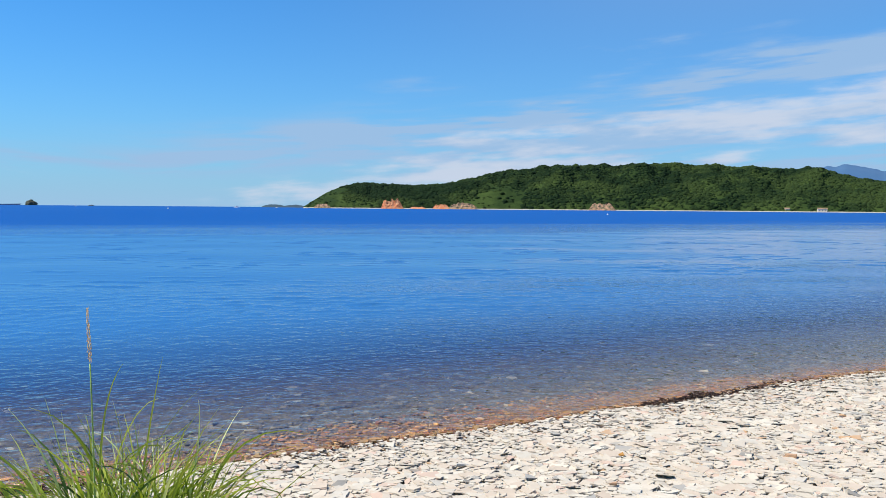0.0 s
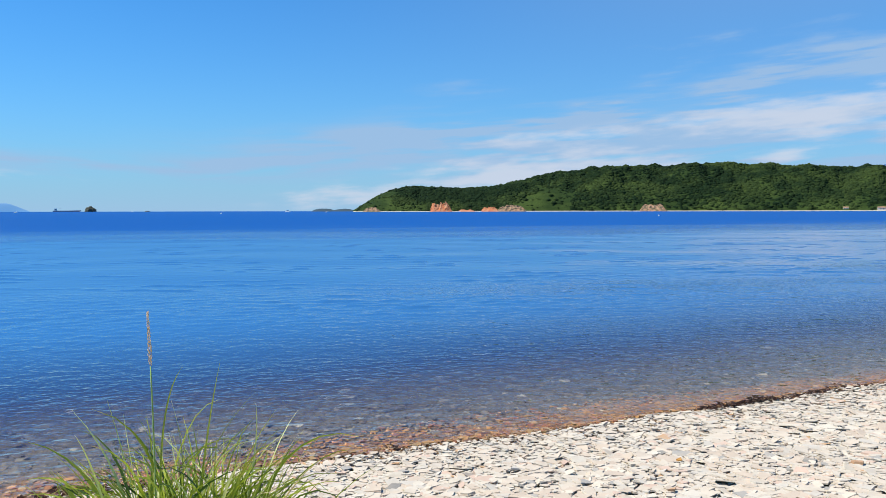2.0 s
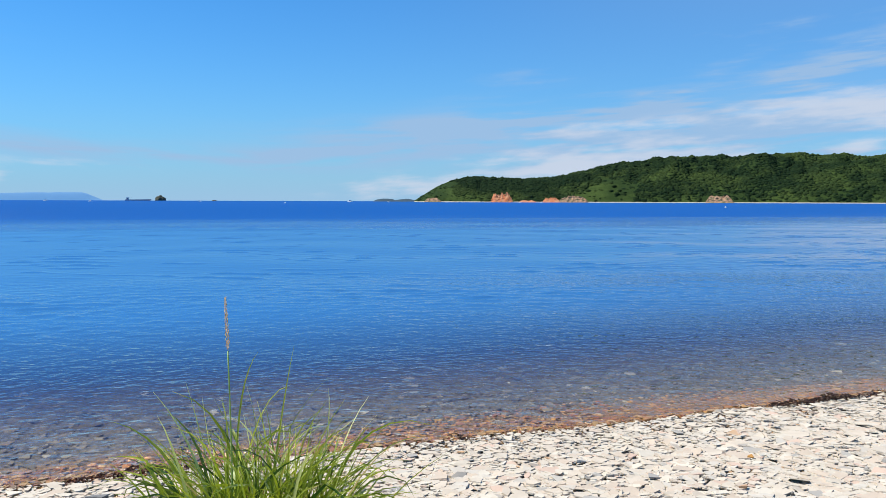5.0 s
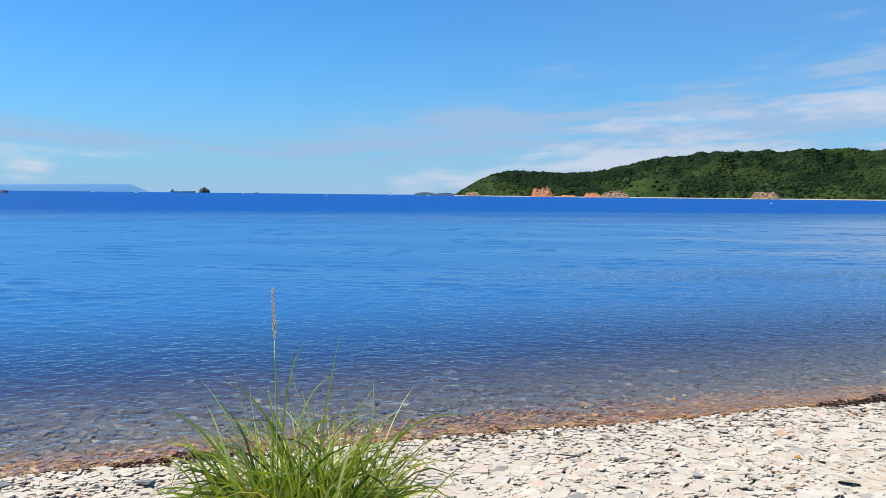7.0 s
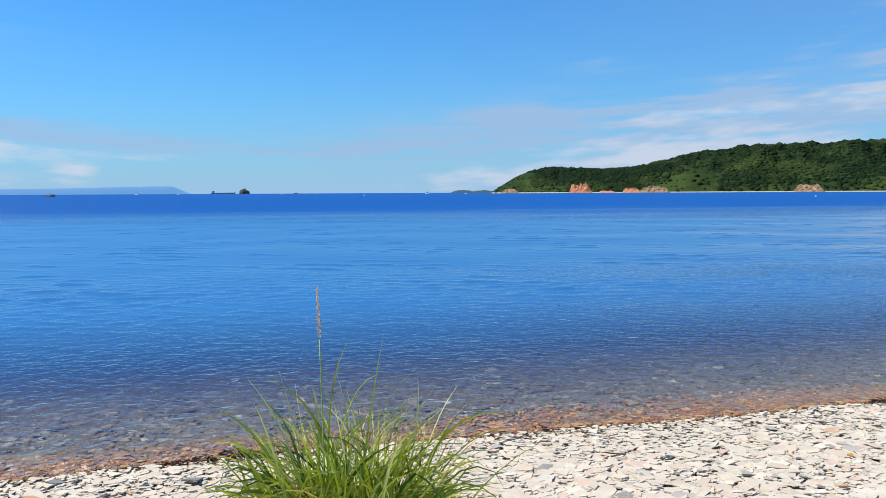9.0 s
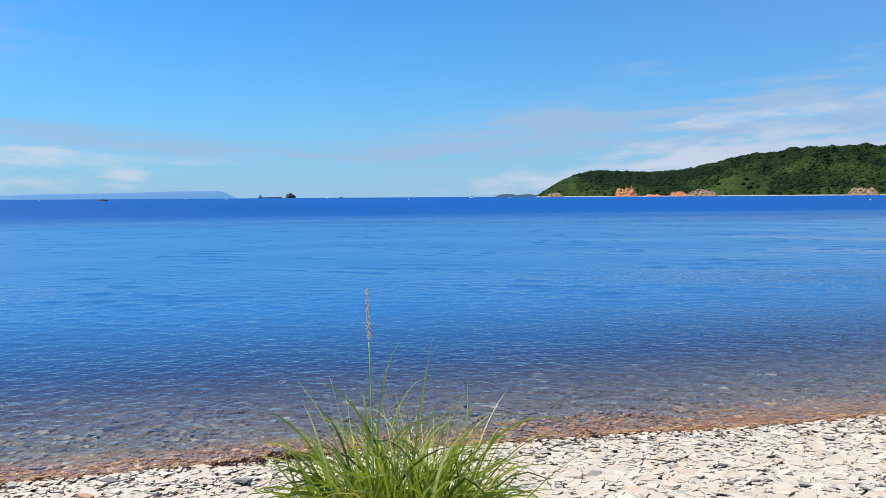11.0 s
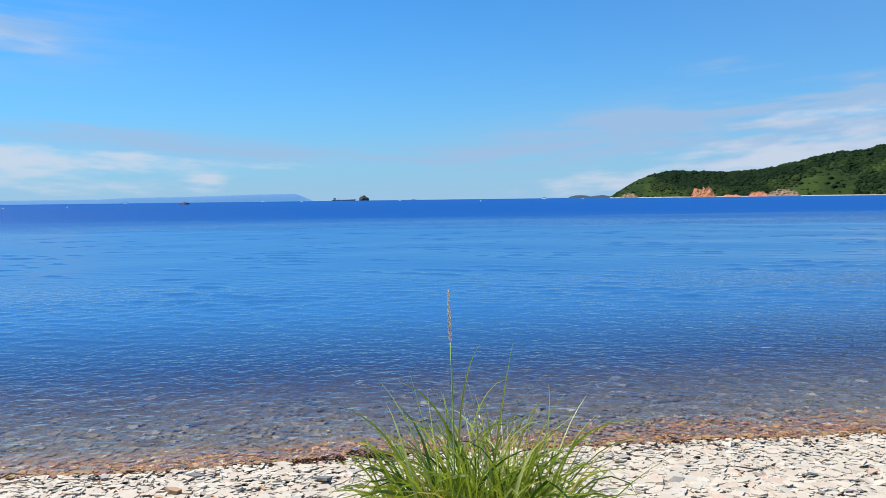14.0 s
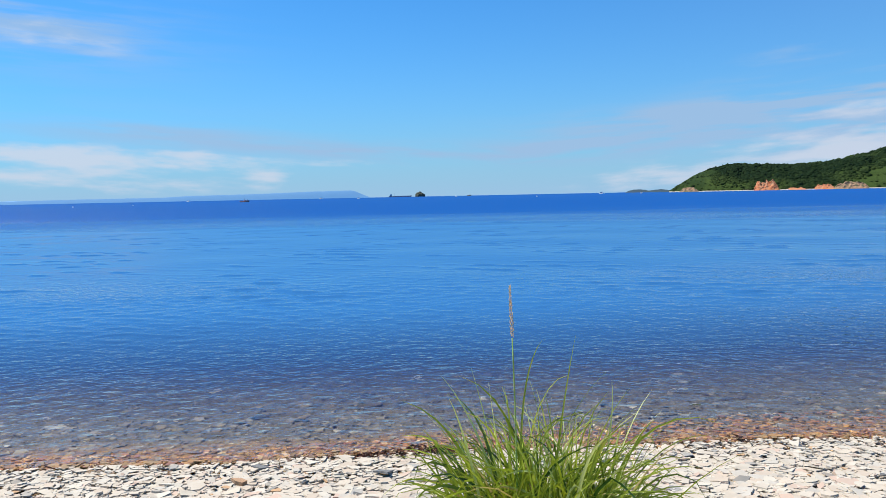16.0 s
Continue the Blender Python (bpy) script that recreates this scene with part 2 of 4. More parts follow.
def water_material():
    m, g = material("sea_water")
    at = g.coords("Object")          # x seawards, y along the shore
    p, q, _ = g.xyz(at)
    off = g.math("SUBTRACT", p, SHORE)
    def train(turn, length, width, seed, detail=2.0, rough=0.5):
        c, s = math.cos(radians(turn)), math.sin(radians(turn))
        u = g.math("ADD", g.math("MULTIPLY", p, c / length), g.math("MULTIPLY", q, s / length))
        v = g.math("ADD", g.math("MULTIPLY", p, -s / width), g.math("MULTIPLY", q, c / width))
        return g.noise(g.vec(u, v, seed), 1.0, detail, rough)

    def times(*factors):
        out = factors[0]
        for f in factors[1:]:
            out = g.math("MULTIPLY", out, f)
        return out

    def near_to(lo, hi):
        return g.step(off, hi, lo)

    # ripples too small for the mesh of the sea
    ripple = train(12.0, 0.19, 0.24, 2.3, 2.0, 0.6)
    dimple = train(30.0, 0.10, 0.15, 9.1, 2.0, 0.5)
    far = g.noise(g.stretched(at, (0.09, 0.02, 1.0)), 1.0, 3.0, 0.6)
    chop = g.step(g.math("ADD", off, g.math("MULTIPLY", far, 60.0)), CHOP[0], CHOP[1])
    # gusts roughen some patches and leave others smooth
    gust = g.step(train(18.0, 5.0, 16.0, 5.5, 3.0, 0.55), 0.40, 0.62)
    normal = g.bump(times(ripple, g.math("ADD", 0.45, times(gust, 0.55)), near_to(6.0, 20.0)), 1.0, WAVES["ripple"])
    normal = g.bump(times(dimple, near_to(3.0, 8.0)), 1.0, WAVES["dimple"], normal)
    rough_sea = g.bump(g.noise(g.stretched(at, (0.5, 0.25, 1.0)), 1.0, 5.0, 0.65), 1.0, 1.2, normal)
    blend = g.node("ShaderNodeMix", data_type="VECTOR")
    g.put(blend.inputs[0], chop)
    g.put(blend.inputs[4], normal)
    g.put(blend.inputs[5], rough_sea)

    # seen low over the water, wavelets show their landward faces: lean all a little that way
    def leaning(amount, source):
        steep = times(g.math("ADD", g.math("ADD", 0.85, g.math("ADD", times(g.step(off, 8.0, 60.0), 0.6), times(near_to(3.0, 13.0), 0.9))), times(chop, 2.5)), amount)
        lean = g.node("ShaderNodeVectorMath", operation="ADD")
        g.put(lean.inputs[0], source)
        g.put(lean.inputs[1], g.vec(g.math("MULTIPLY", steep, -OUT.x), g.math("MULTIPLY", steep, -OUT.y)))
        unit = g.node("ShaderNodeVectorMath", operation="NORMALIZE")
        g.put(unit.inputs[0], lean.outputs[0])
        return unit.outputs[0]

    # the bed shows through the shallows, broken up by the ripples, and fades into the blue of the depth
    body = times(g.step(off, BODY[0], BODY[1]), 0.98)
    clear = g.node("ShaderNodeBsdfRefraction")
    clear.inputs["Color"].default_value = (0.95, 0.955, 0.965, 1.0)
    clear.inputs["IOR"].default_value = 1.33
    clear.inputs["Roughness"].default_value = 0.0
    g.put(clear.inputs["Normal"], blend.outputs[1])
    blue = g.node("ShaderNodeBsdfDiffuse")
    hue = g.mix(g.step(off, 1.5, 9.0), WATER_SHOAL, WATER_NEAR)
    # darker far out: the roughened band's dimmer reflection is put into this colour
    g.put(blue.inputs[0], g.mix(g.step(g.math("ADD", off, times(far, 60.0)), CHOP[0] - 20.0, CHOP[1]), hue, WATER_FAR))
    under = g.node("ShaderNodeMixShader")
    g.put(under.inputs[0], body)
    g.tree.links.new(clear.outputs[0], under.inputs[1])
    g.tree.links.new(blue.outputs[0], under.inputs[2])
    gloss = g.node("ShaderNodeBsdfGlossy")
    g.put(gloss.inputs["Roughness"], g.math("ADD", g.math("ADD", 0.03, times(g.step(off, 3.0, 30.0), 0.05)), times(chop, 0.16)))
    g.put(gloss.inputs["Normal"], leaning(LEAN[0], blend.outputs[1]))
    fres = g.node("ShaderNodeFresnel")
    fres.inputs["IOR"].default_value = 1.33
    g.put(fres.inputs["Normal"], leaning(LEAN[1], blend.outputs[1]))
    top = g.node("ShaderNodeMixShader")
    # steep wavelets far out hide their own grazing faces, so they mirror less
    g.put(top.inputs[0], times(fres.outputs[0], g.math("SUBTRACT", 1.0, times(chop, 0.82))))
    g.tree.links.new(under.outputs[0], top.inputs[1])
    g.tree.links.new(gloss.outputs[0], top.inputs[2])
    g.surface(top.outputs[0])
    return m


def blade_material(name, lo, hi, dry):
    m, g = material(name)
    rnd = g.node("ShaderNodeObjectInfo").outputs["Random"]
    col = g.mix(rnd, lo, hi)
    col = g.mix(g.step(g.noise(g.coords("Object"), 6.0, 3.0), 0.58, 0.78), col, dry)
    n = g.node("ShaderNodeMixShader")
    n.inputs[0].default_value = 0.34
    tr = g.node("ShaderNodeBsdfTranslucent")
    g.put(tr.inputs[0], g.mix(1.0, col, (1.0, 1.0, 0.55), "MULTIPLY"))
    g.tree.links.new(g.principled(col, 0.42), n.inputs[1])
    g.tree.links.new(tr.outputs[0], n.inputs[2])
    g.surface(n.outputs[0])
    return m


def plain(name, color, roughness=0.7, spot=None, scale=4.0, **more):
    m, g = material(name)
    n = g.noise(g.coords("Object"), scale, 4.0, 0.6)
    col = g.mix(g.step(n, 0.38, 0.68), color, spot or tuple(c * 0.75 for c in color))
    g.surface(g.principled(col, roughness, g.bump(n, 0.3, 0.2 / scale), **more))
    return m


def painted_haze(name, color, glow):
    """Far land: the blue shine of the air before it is painted as its glow."""
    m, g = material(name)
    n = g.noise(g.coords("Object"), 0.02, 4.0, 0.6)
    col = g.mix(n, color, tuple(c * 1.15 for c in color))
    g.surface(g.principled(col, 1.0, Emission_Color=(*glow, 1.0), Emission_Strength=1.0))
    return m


def foliage_material(name, lo, hi):
    m, g = material(name)
    at = g.coords("Object")
    rnd = g.node("ShaderNodeNewGeometry").outputs["Random Per Island"]
    wide = g.noise(at, 0.009, 4.0, 0.62)
    f = g.math("ADD", g.math("MULTIPLY", rnd, 0.25), g.math("MULTIPLY", g.step(wide, 0.44, 0.64), 0.8))
    col = g.mix(f, lo, hi)
    n = g.noise(at, 0.9, 4.0, 0.7)
    col = g.mix(g.step(n, 0.45, 0.7), col, tuple(c * 0.6 for c in lo))
    lit = g.node("ShaderNodeMixShader")
    lit.inputs[0].default_value = 0.3
    through_leaves = g.node("ShaderNodeBsdfTranslucent")
    g.put(through_leaves.inputs[0], col)
    g.tree.links.new(g.principled(col, 0.95, g.bump(n, 0.4, 0.6), Specular_IOR_Level=0.1), lit.inputs[1])
    g.tree.links.new(through_leaves.outputs[0], lit.inputs[2])
    g.surface(lit.outputs[0])
    return m


CHOP, BODY, LEAN = (70.0, 135.0), (-0.5, 4.3), (0.05, 0.03)    # metres off the water's edge: the wind-roughened open bay; where the bed fades from sight
WAVES = {"ripple": 0.044, "dimple": 0.014}    # heights in metres
WATER_SHOAL, WATER_NEAR, WATER_FAR = (0.016, 0.022, 0.068), (0.026, 0.128, 0.32), (0.007, 0.076, 0.285)
STONE_DRY = stone_material("dry_shale", True)
STONE_DRY_MANY = stone_material("dry_shale_heap", False)
STONE_WET = stone_material("wet_shale", False, 1)
STONE_UNDER = stone_material("sunken_shale", False, 2)
GROUND = ground_material()
WATER = water_material()
BLADE = blade_material("grass_blade", (0.034, 0.098, 0.011), (0.41, 0.48, 0.05), (0.52, 0.45, 0.10))
BLADE_PALE = blade_material("pale_blade", (0.42, 0.52, 0.16), (0.55, 0.60, 0.28), (0.6, 0.55, 0.3))
BLADE_DEAD = blade_material("dead_blade", (0.42, 0.32, 0.14), (0.50, 0.40, 0.20), (0.30, 0.20, 0.08))
STRAW = plain("straw", (0.72, 0.54, 0.32), 0.8, (0.50, 0.33, 0.15), 60.0)
STEM = plain("stem", (0.20, 0.34, 0.06), 0.5, (0.28, 0.38, 0.10), 30.0)
WEED = plain("seaweed", (0.060, 0.026, 0.016), 0.35, (0.075, 0.04, 0.018), 30.0)
WEED_RED = plain("red_seaweed", (0.16, 0.05, 0.02), 0.45, (0.05, 0.025, 0.015), 30.0)
SLOPE = foliage_material("hill_grass", (0.020, 0.044, 0.012), (0.062, 0.102, 0.024))
WOOD = foliage_material("woodland", (0.009, 0.026, 0.010), (0.050, 0.082, 0.022))
RED_ROCK = plain("red_rock", (0.46, 0.15, 0.055), 0.9, (0.42, 0.24, 0.13), 0.25)
TAN_ROCK = plain("tan_rock", (0.34, 0.20, 0.115), 0.9, (0.08, 0.085, 0.04), 0.2)
DARK_ROCK = plain("dark_rock", (0.03, 0.045, 0.022), 0.9, (0.085, 0.075, 0.05), 0.08)
PALE_SAND = plain("pale_sand", (0.40, 0.37, 0.30), 0.9, (0.28, 0.26, 0.20), 0.1)
WHITE_PAINT = plain("white_paint", (0.80, 0.80, 0.78), 0.4, (0.68, 0.68, 0.66), 1.0)
PLASTER = plain("plaster", (0.72, 0.64, 0.52), 0.85, (0.58, 0.50, 0.40), 0.5)
RUST_PAINT = plain("rust_paint", (0.22, 0.06, 0.04), 0.6, (0.12, 0.05, 0.04), 0.6)
SHIP_PAINT = plain("ship_paint", (0.34, 0.28, 0.33), 0.6, (0.24, 0.18, 0.22), 0.2)
DARK_PAINT = plain("dark_paint", (0.05, 0.06, 0.09), 0.6, (0.09, 0.07, 0.07), 0.2)
# these lands give off no light: base colour and glow carry the haze
POINT = painted_haze("hazy_point", (0.015, 0.03, 0.03), (0.005, 0.020, 0.050))
FAR_CAPE = painted_haze("hazy_cape", (0.05, 0.10, 0.17), (0.022, 0.112, 0.262))
FARTHER = painted_haze("hazier_coast", (0.10, 0.18, 0.28), (0.09, 0.22, 0.42))
FAR_HILL = painted_haze("hazy_hill", (0.03, 0.07, 0.13), (0.006, 0.036, 0.095))


# ---- ground and sea ----
def join_copies(name, shapes, places, mat, smooth=False):
    """One mesh of many copies: places are (shape number, 4x4 matrix)."""
    vs, fs, n = [], [], 0
    for k, m in places:
        v, f = shapes[k]
        m = np.array(m)
        vs.append(v @ m[:3, :3].T + m[:3, 3])
        fs.append(f + n)
        n += len(v)
    v, f = np.concatenate(vs), np.concatenate(fs)
    me = bpy.data.meshes.new(name)
    me.vertices.add(len(v))
    me.vertices.foreach_set("co", v.ravel())
    me.loops.add(f.size)
    me.loops.foreach_set("vertex_index", f.ravel())
    me.polygons.add(len(f))
    me.polygons.foreach_set("loop_start", np.arange(len(f)) * f.shape[1])
    me.update(calc_edges=True)
    me.validate()
    me.polygons.foreach_set("use_smooth", [smooth] * len(me.polygons))
    me.materials.append(mat)
    return me


def spread(*stretches):
    out = []
    for a, b, n in stretches:
        out += list(np.linspace(a, b, n, endpoint=False))
    return np.array(out + [stretches[-1][1]])


def build_ground():
    ps = spread((-400, -20, 14), (-20, 0, 20), (0, 16, 160), (16, 60, 30), (60, 400, 14))
    qs = spread((-700, -20, 16), (-20, 24, 150), (24, 900, 20))
    pp, qq = np.meshgrid(ps, qs, indexing="ij")
    zz = ground_z(pp, qq) - np.where((pp > -4.5) & (pp < SHORE), 0.03, 0.012)
    near = (pp > 0) & (pp < 16)
    bumps = np.array([noise.noise((a * 1.3, b * 1.3, 0.5)) for a, b in zip(pp.ravel(), qq.ravel())]).reshape(pp.shape)
    zz = zz + np.where(near, 0.018, 0.008) * bumps
    xx, yy = plan(pp, qq)
    me = mesh_of("ground", np.stack([xx, yy, zz], -1).reshape(-1, 3), grid_faces(len(ps), len(qs)), GROUND, True)
    me.flip_normals()
    return tagged(new("ground", me), "sloping shingle beach running down under clear water", "beach", kind="structure")


def waves(p, q, cell):
    """Height of the sea's waves: trains of many lengths, rougher where the gusts fall. cell: the mesh's spacing there, which carries no shorter waves."""
    r = random.Random(31)

    def trains(count, lo, hi, spread_deg, slope, heading=0.0):
        z = np.zeros_like(p)
        for i in range(count):
            length = lo * (hi / lo) ** ((i + r.random()) / count)
            turn = radians(heading + r.gauss(0, spread_deg))
            k = 2 * math.pi / length
            tall = slope * math.sqrt(2.0 / count) / k
            carried = np.clip((length / cell - 2.5) / 3.0, 0, 1)
            z += tall * carried * np.sin(k * (p * math.cos(turn) + q * math.sin(turn)) + r.uniform(0, 6.283))
        return z

    def patches(lo, hi, a, b):
        v = trains(9, lo, hi, 40, 1.0) / (lo * hi) ** 0.5 * 6.3
        t = np.clip((v - a) / (b - a), 0, 1)
        return t * t * (3 - 2 * t)

    off = p - SHORE
    gust = patches(7.0, 22.0, -0.5, 1.2)
    lull = patches(3.0, 8.0, -0.6, 1.0)
    def crests(z, lo, hi):
        """Lone peaked crests on a smooth sheet, 0 to 1."""
        t = np.clip((z / (np.std(z) + 1e-9) - lo) / (hi - lo), 0, 1)
        return t * t * (3 - 2 * t)

    ripples = trains(40, 0.34, 0.85, 36, SEA_STATE["ripples"], 16.0) * (0.15 + 0.85 * gust * lull)
    short = crests(trains(34, 0.30, 0.65, 32, 1.0, 16.0), 0.2, 2.4) * SEA_STATE["short"] * (0.15 + 0.85 * gust) * np.clip((45.0 - off) / 20.0, 0, 1)
    middle = crests(trains(34, 0.65, 1.5, 30, 1.0, 18.0), 0.5, 2.6) * SEA_STATE["middle"] * (0.15 + 0.85 * lull) * np.clip((off - 4.0) / 8.0, 0.1, 1)
    swell = trains(12, 4.0, 11.0, 30, SEA_STATE["swell"], 14.0)
    ashore = np.clip((off - 0.2) / 4.0, 0, 1)
    return (ripples * (0.25 + 0.75 * ashore) + (short + middle + swell) * ashore) * np.clip((130.0 - off) / 60.0, 0, 1)


SEA_STATE = {"ripples": 0.032, "short": 0.014, "middle": 0.034, "swell": 0.008}    # steepness; for the lone crests, height in metres


def build_sea():
    ps = [5.6]
    while ps[-1] < 140:
        ps.append(ps[-1] + max(0.055, (0.005 if ps[-1] < 60 else 0.02) * ps[-1]))
    ps = np.array(ps + list(np.geomspace(146, 4850, 30)))
    # columns fan out from the beach to the open bay
    ts = np.concatenate([-np.geomspace(30, 1.03, 24), np.linspace(-1, 1, 660), np.geomspace(1.03, 30, 24)])
    pp, tt = np.meshgrid(ps, ts, indexing="ij")
    half = 1.2 * np.minimum(pp, 160.0) + 3.0
    qq = 0.58 * np.minimum(pp, 160.0) + half * tt
    cell = np.maximum(np.gradient(ps)[:, None] * np.ones_like(pp), half * 2 / 660)
    zz = waves(pp, qq, cell) * np.clip((1.25 - np.abs(tt)) / 0.25, 0, 1)
    pp = pp - 2.5 * zz          # crests lean towards the beach
    nu, nv = pp.shape
    i = (np.arange(nu - 1)[:, None] * nv + np.arange(nv - 1)[None, :]).ravel()
    faces = np.stack([i, i + nv, i + nv + 1, i + 1], -1)
    me = join_copies("sea", [(np.stack([pp, qq, zz], -1).reshape(-1, 3), faces)], [(0, Matrix())], WATER, True)
    ob = new("sea", me)
    ob.matrix_world = Matrix(((OUT.x, ALONG.x, 0, 0), (OUT.y, ALONG.y, 0, 0), (0, 0, 1, 0), (0, 0, 0, 1)))
    ob.visible_shadow = False
    return tagged(ob, "calm clear blue sea with small ripples", "water", kind="structure")


ground = build_ground()
sea = build_sea()


# ---- the headland across the bay ----
HEAD_R = 1500.0
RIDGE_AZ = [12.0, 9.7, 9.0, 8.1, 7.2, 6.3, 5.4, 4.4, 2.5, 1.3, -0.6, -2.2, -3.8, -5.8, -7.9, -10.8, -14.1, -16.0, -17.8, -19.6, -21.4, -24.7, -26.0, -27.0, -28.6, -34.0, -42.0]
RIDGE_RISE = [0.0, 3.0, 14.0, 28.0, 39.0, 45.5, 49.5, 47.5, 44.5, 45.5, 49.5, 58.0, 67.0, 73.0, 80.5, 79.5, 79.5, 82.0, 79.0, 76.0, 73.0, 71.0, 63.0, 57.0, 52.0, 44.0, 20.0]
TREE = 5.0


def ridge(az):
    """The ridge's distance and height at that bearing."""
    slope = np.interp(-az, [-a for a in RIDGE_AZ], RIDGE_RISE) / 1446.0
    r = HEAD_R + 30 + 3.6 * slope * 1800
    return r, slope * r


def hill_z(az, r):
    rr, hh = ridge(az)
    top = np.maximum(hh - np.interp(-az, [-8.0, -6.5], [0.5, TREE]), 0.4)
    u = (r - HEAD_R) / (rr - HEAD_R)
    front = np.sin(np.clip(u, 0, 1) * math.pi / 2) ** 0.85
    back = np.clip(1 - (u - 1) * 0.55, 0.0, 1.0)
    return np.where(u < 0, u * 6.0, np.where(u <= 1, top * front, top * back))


def folds(az, r):
    return noise.noise((az * 0.55, r * 0.006, 2.2)) * 0.6 + noise.noise((az * 1.7, r * 0.014, 7.2)) * 0.3


def at_bearing(az, r, z=0.0):
    d = direction(az)
    return Vector((d.x * r, d.y * r, z))


def hill_point(az, r):
    z = float(hill_z(az, r))
    rr, hh = ridge(az)
    u = (r - HEAD_R) / (rr - HEAD_R)
    if 0 < u < 1:
        z *= 1 + 0.30 * folds(az, r) * math.sin(u * math.pi)
    return at_bearing(az, r, z)


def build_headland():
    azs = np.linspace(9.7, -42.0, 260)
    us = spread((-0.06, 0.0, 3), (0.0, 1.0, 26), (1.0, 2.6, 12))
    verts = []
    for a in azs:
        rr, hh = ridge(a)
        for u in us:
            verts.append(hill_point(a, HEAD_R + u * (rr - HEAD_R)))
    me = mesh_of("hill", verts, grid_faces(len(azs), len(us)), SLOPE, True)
    head = new("headland", None)
    tagged(head, "long green wooded headland across the bay", "headland", kind="structure")
    part("hillside", me, SLOPE, head, "grassy green hillside")
    # pale beach at its foot
    verts = []
    for a in azs:
        w = 14 + 8 * noise.noise((a * 2, 0, 0))
        for dr, z in ((-w, -0.3), (-w * 0.4, 0.8), (6, 1.6), (14, 1.2)):
            verts.append(at_bearing(a, HEAD_R + dr, z))
    part("shore_strip", mesh_of("strip", verts, grid_faces(len(azs), 4), PALE_SAND), PALE_SAND, head, "pale stony strand")
    return head


def lump(seed, sub=1):
    bm = bmesh.new()
    bmesh.ops.create_icosphere(bm, subdivisions=sub, radius=1.0)
    for v in bm.verts:
        k = 1 + 0.7 * noise.noise(v.co * 1.7 + Vector((seed * 7.1, 0, 0)))
        v.co *= k
    verts = np.array([v.co[:] for v in bm.verts])
    faces = np.array([[v.index for v in f.verts] for f in bm.faces if f.calc_center_median().z > -0.25])
    bm.free()
    return verts, faces


CLIFFS = [  # bearing from, to, height, kind
    (4.35, 2.80, 19.0, "red"), (0.75, -0.45, 10.0, "red"), (-0.35, -2.35, 15.0, "tan"), (9.0, 7.8, 9.0, "tan"), (-10.1, -11.9, 14.0, "tan"), (2.4, 1.2, 4.0, "red"),
]


def wooded(az, u):
    """How likely a tree is at that bearing, u of the way up."""
    if az > 6.9 + 0.5 * noise.noise((u * 6, 1, 2)):
        return 0.03
    for a, b, h, _ in CLIFFS:
        if b - 0.1 < az < a + 0.1 and u < 0.075 * h / 24:
            return 0.0
    meadow = 1 - math.hypot((az + 3.6) / 2.4, (u - 0.06) / 0.40) + 0.55 * noise.noise((az * 1.6, u * 8, 1.0)) + 0.35 * noise.noise((az * 5, u * 22, 3.0))
    if meadow > 0.25:
        return 0.05
    if meadow > 0:
        return 0.45
    if -25.25 < az < -24.45 and u < 0.05 or -23.0 < az < -22.6 and u < 0.06:
        return 0.0
    if az < -6 and u < 0.07 + 0.09 * noise.noise((az * 1.1, 5.0, 2.0)):
        return 0.3
    if 4.6 < az < 7 and u < 0.12:
        return 0.2
    return 1.0 if noise.noise((az * 0.9, u * 5, 4.0)) > -0.32 else 0.3


def build_woods():
    rnd = random.Random(5)
    shapes = [lump(i) for i in range(10)]
    places = []
    while len(places) < 34000:
        az, u = rnd.uniform(10.5, -31.5), rnd.uniform(0.02, 1.06) ** 1.15
        if rnd.random() > wooded(az, u):
            continue
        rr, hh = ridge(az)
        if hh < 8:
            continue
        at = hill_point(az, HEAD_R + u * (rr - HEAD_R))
        s = min(max(rnd.lognormvariate(0.85, 0.45), 1.3), 5.0) * (0.40 if u > 0.9 else 1.0) * (0.8 if az > 5 else 1.0)
        m = Matrix.Translation(at + Vector((0, 0, s * -0.22))) @ Matrix.Rotation(rnd.uniform(0, 6.28), 4, "Z") @ Matrix.Diagonal((s * rnd.uniform(0.9, 1.5), s * 1.1, s * rnd.uniform(0.62, 0.95), 1))
        places.append((rnd.randrange(10), m))
    ob = new("woodland", join_copies("woodland", shapes, places, WOOD, True))
    return tagged(ob, "dense dark green broadleaf wood covering the hillside", "woodland", kind="stuff")


def build_cliff(a, b, h, kind, seed):
    n, k = 48, 16
    verts = []
    for i in range(n):
        f = i / (n - 1)
        az = a + (b - a) * f
        rise = h * min(1.0, 0.08 + f * 4.5, 0.08 + (1 - f) * 3.5) ** 0.7 * (0.85 + 0.32 * noise.noise((f * 4.5, seed, 0)) + 0.16 * noise.noise((f * 13, seed, 4.0)))
        for j in range(k):
            v = j / (k - 1)
            crag = 4.0 * noise.noise((f * 7, v * 4.0, seed)) + 2.6 * noise.noise((f * 15, v * 11, seed))
            verts.append(at_bearing(az, HEAD_R - 16 + v * (8 + rise * 0.55) + crag * (0.3 + 0.7 * v) * min(1.0, h / 18), -0.5 + (rise + 0.5) * v))
    ob = new("cliff", mesh_of("cliff", verts, grid_faces(n, k), RED_ROCK if kind == "red" else TAN_ROCK))
    label = "crumbling orange-red cliff at the foot of the headland" if kind == "red" else "tan rocky cliff with scrub on the headland"
    return tagged(ob, label, "cliff", "cliffs of the headland")


headland = build_headland()
woods = build_woods()
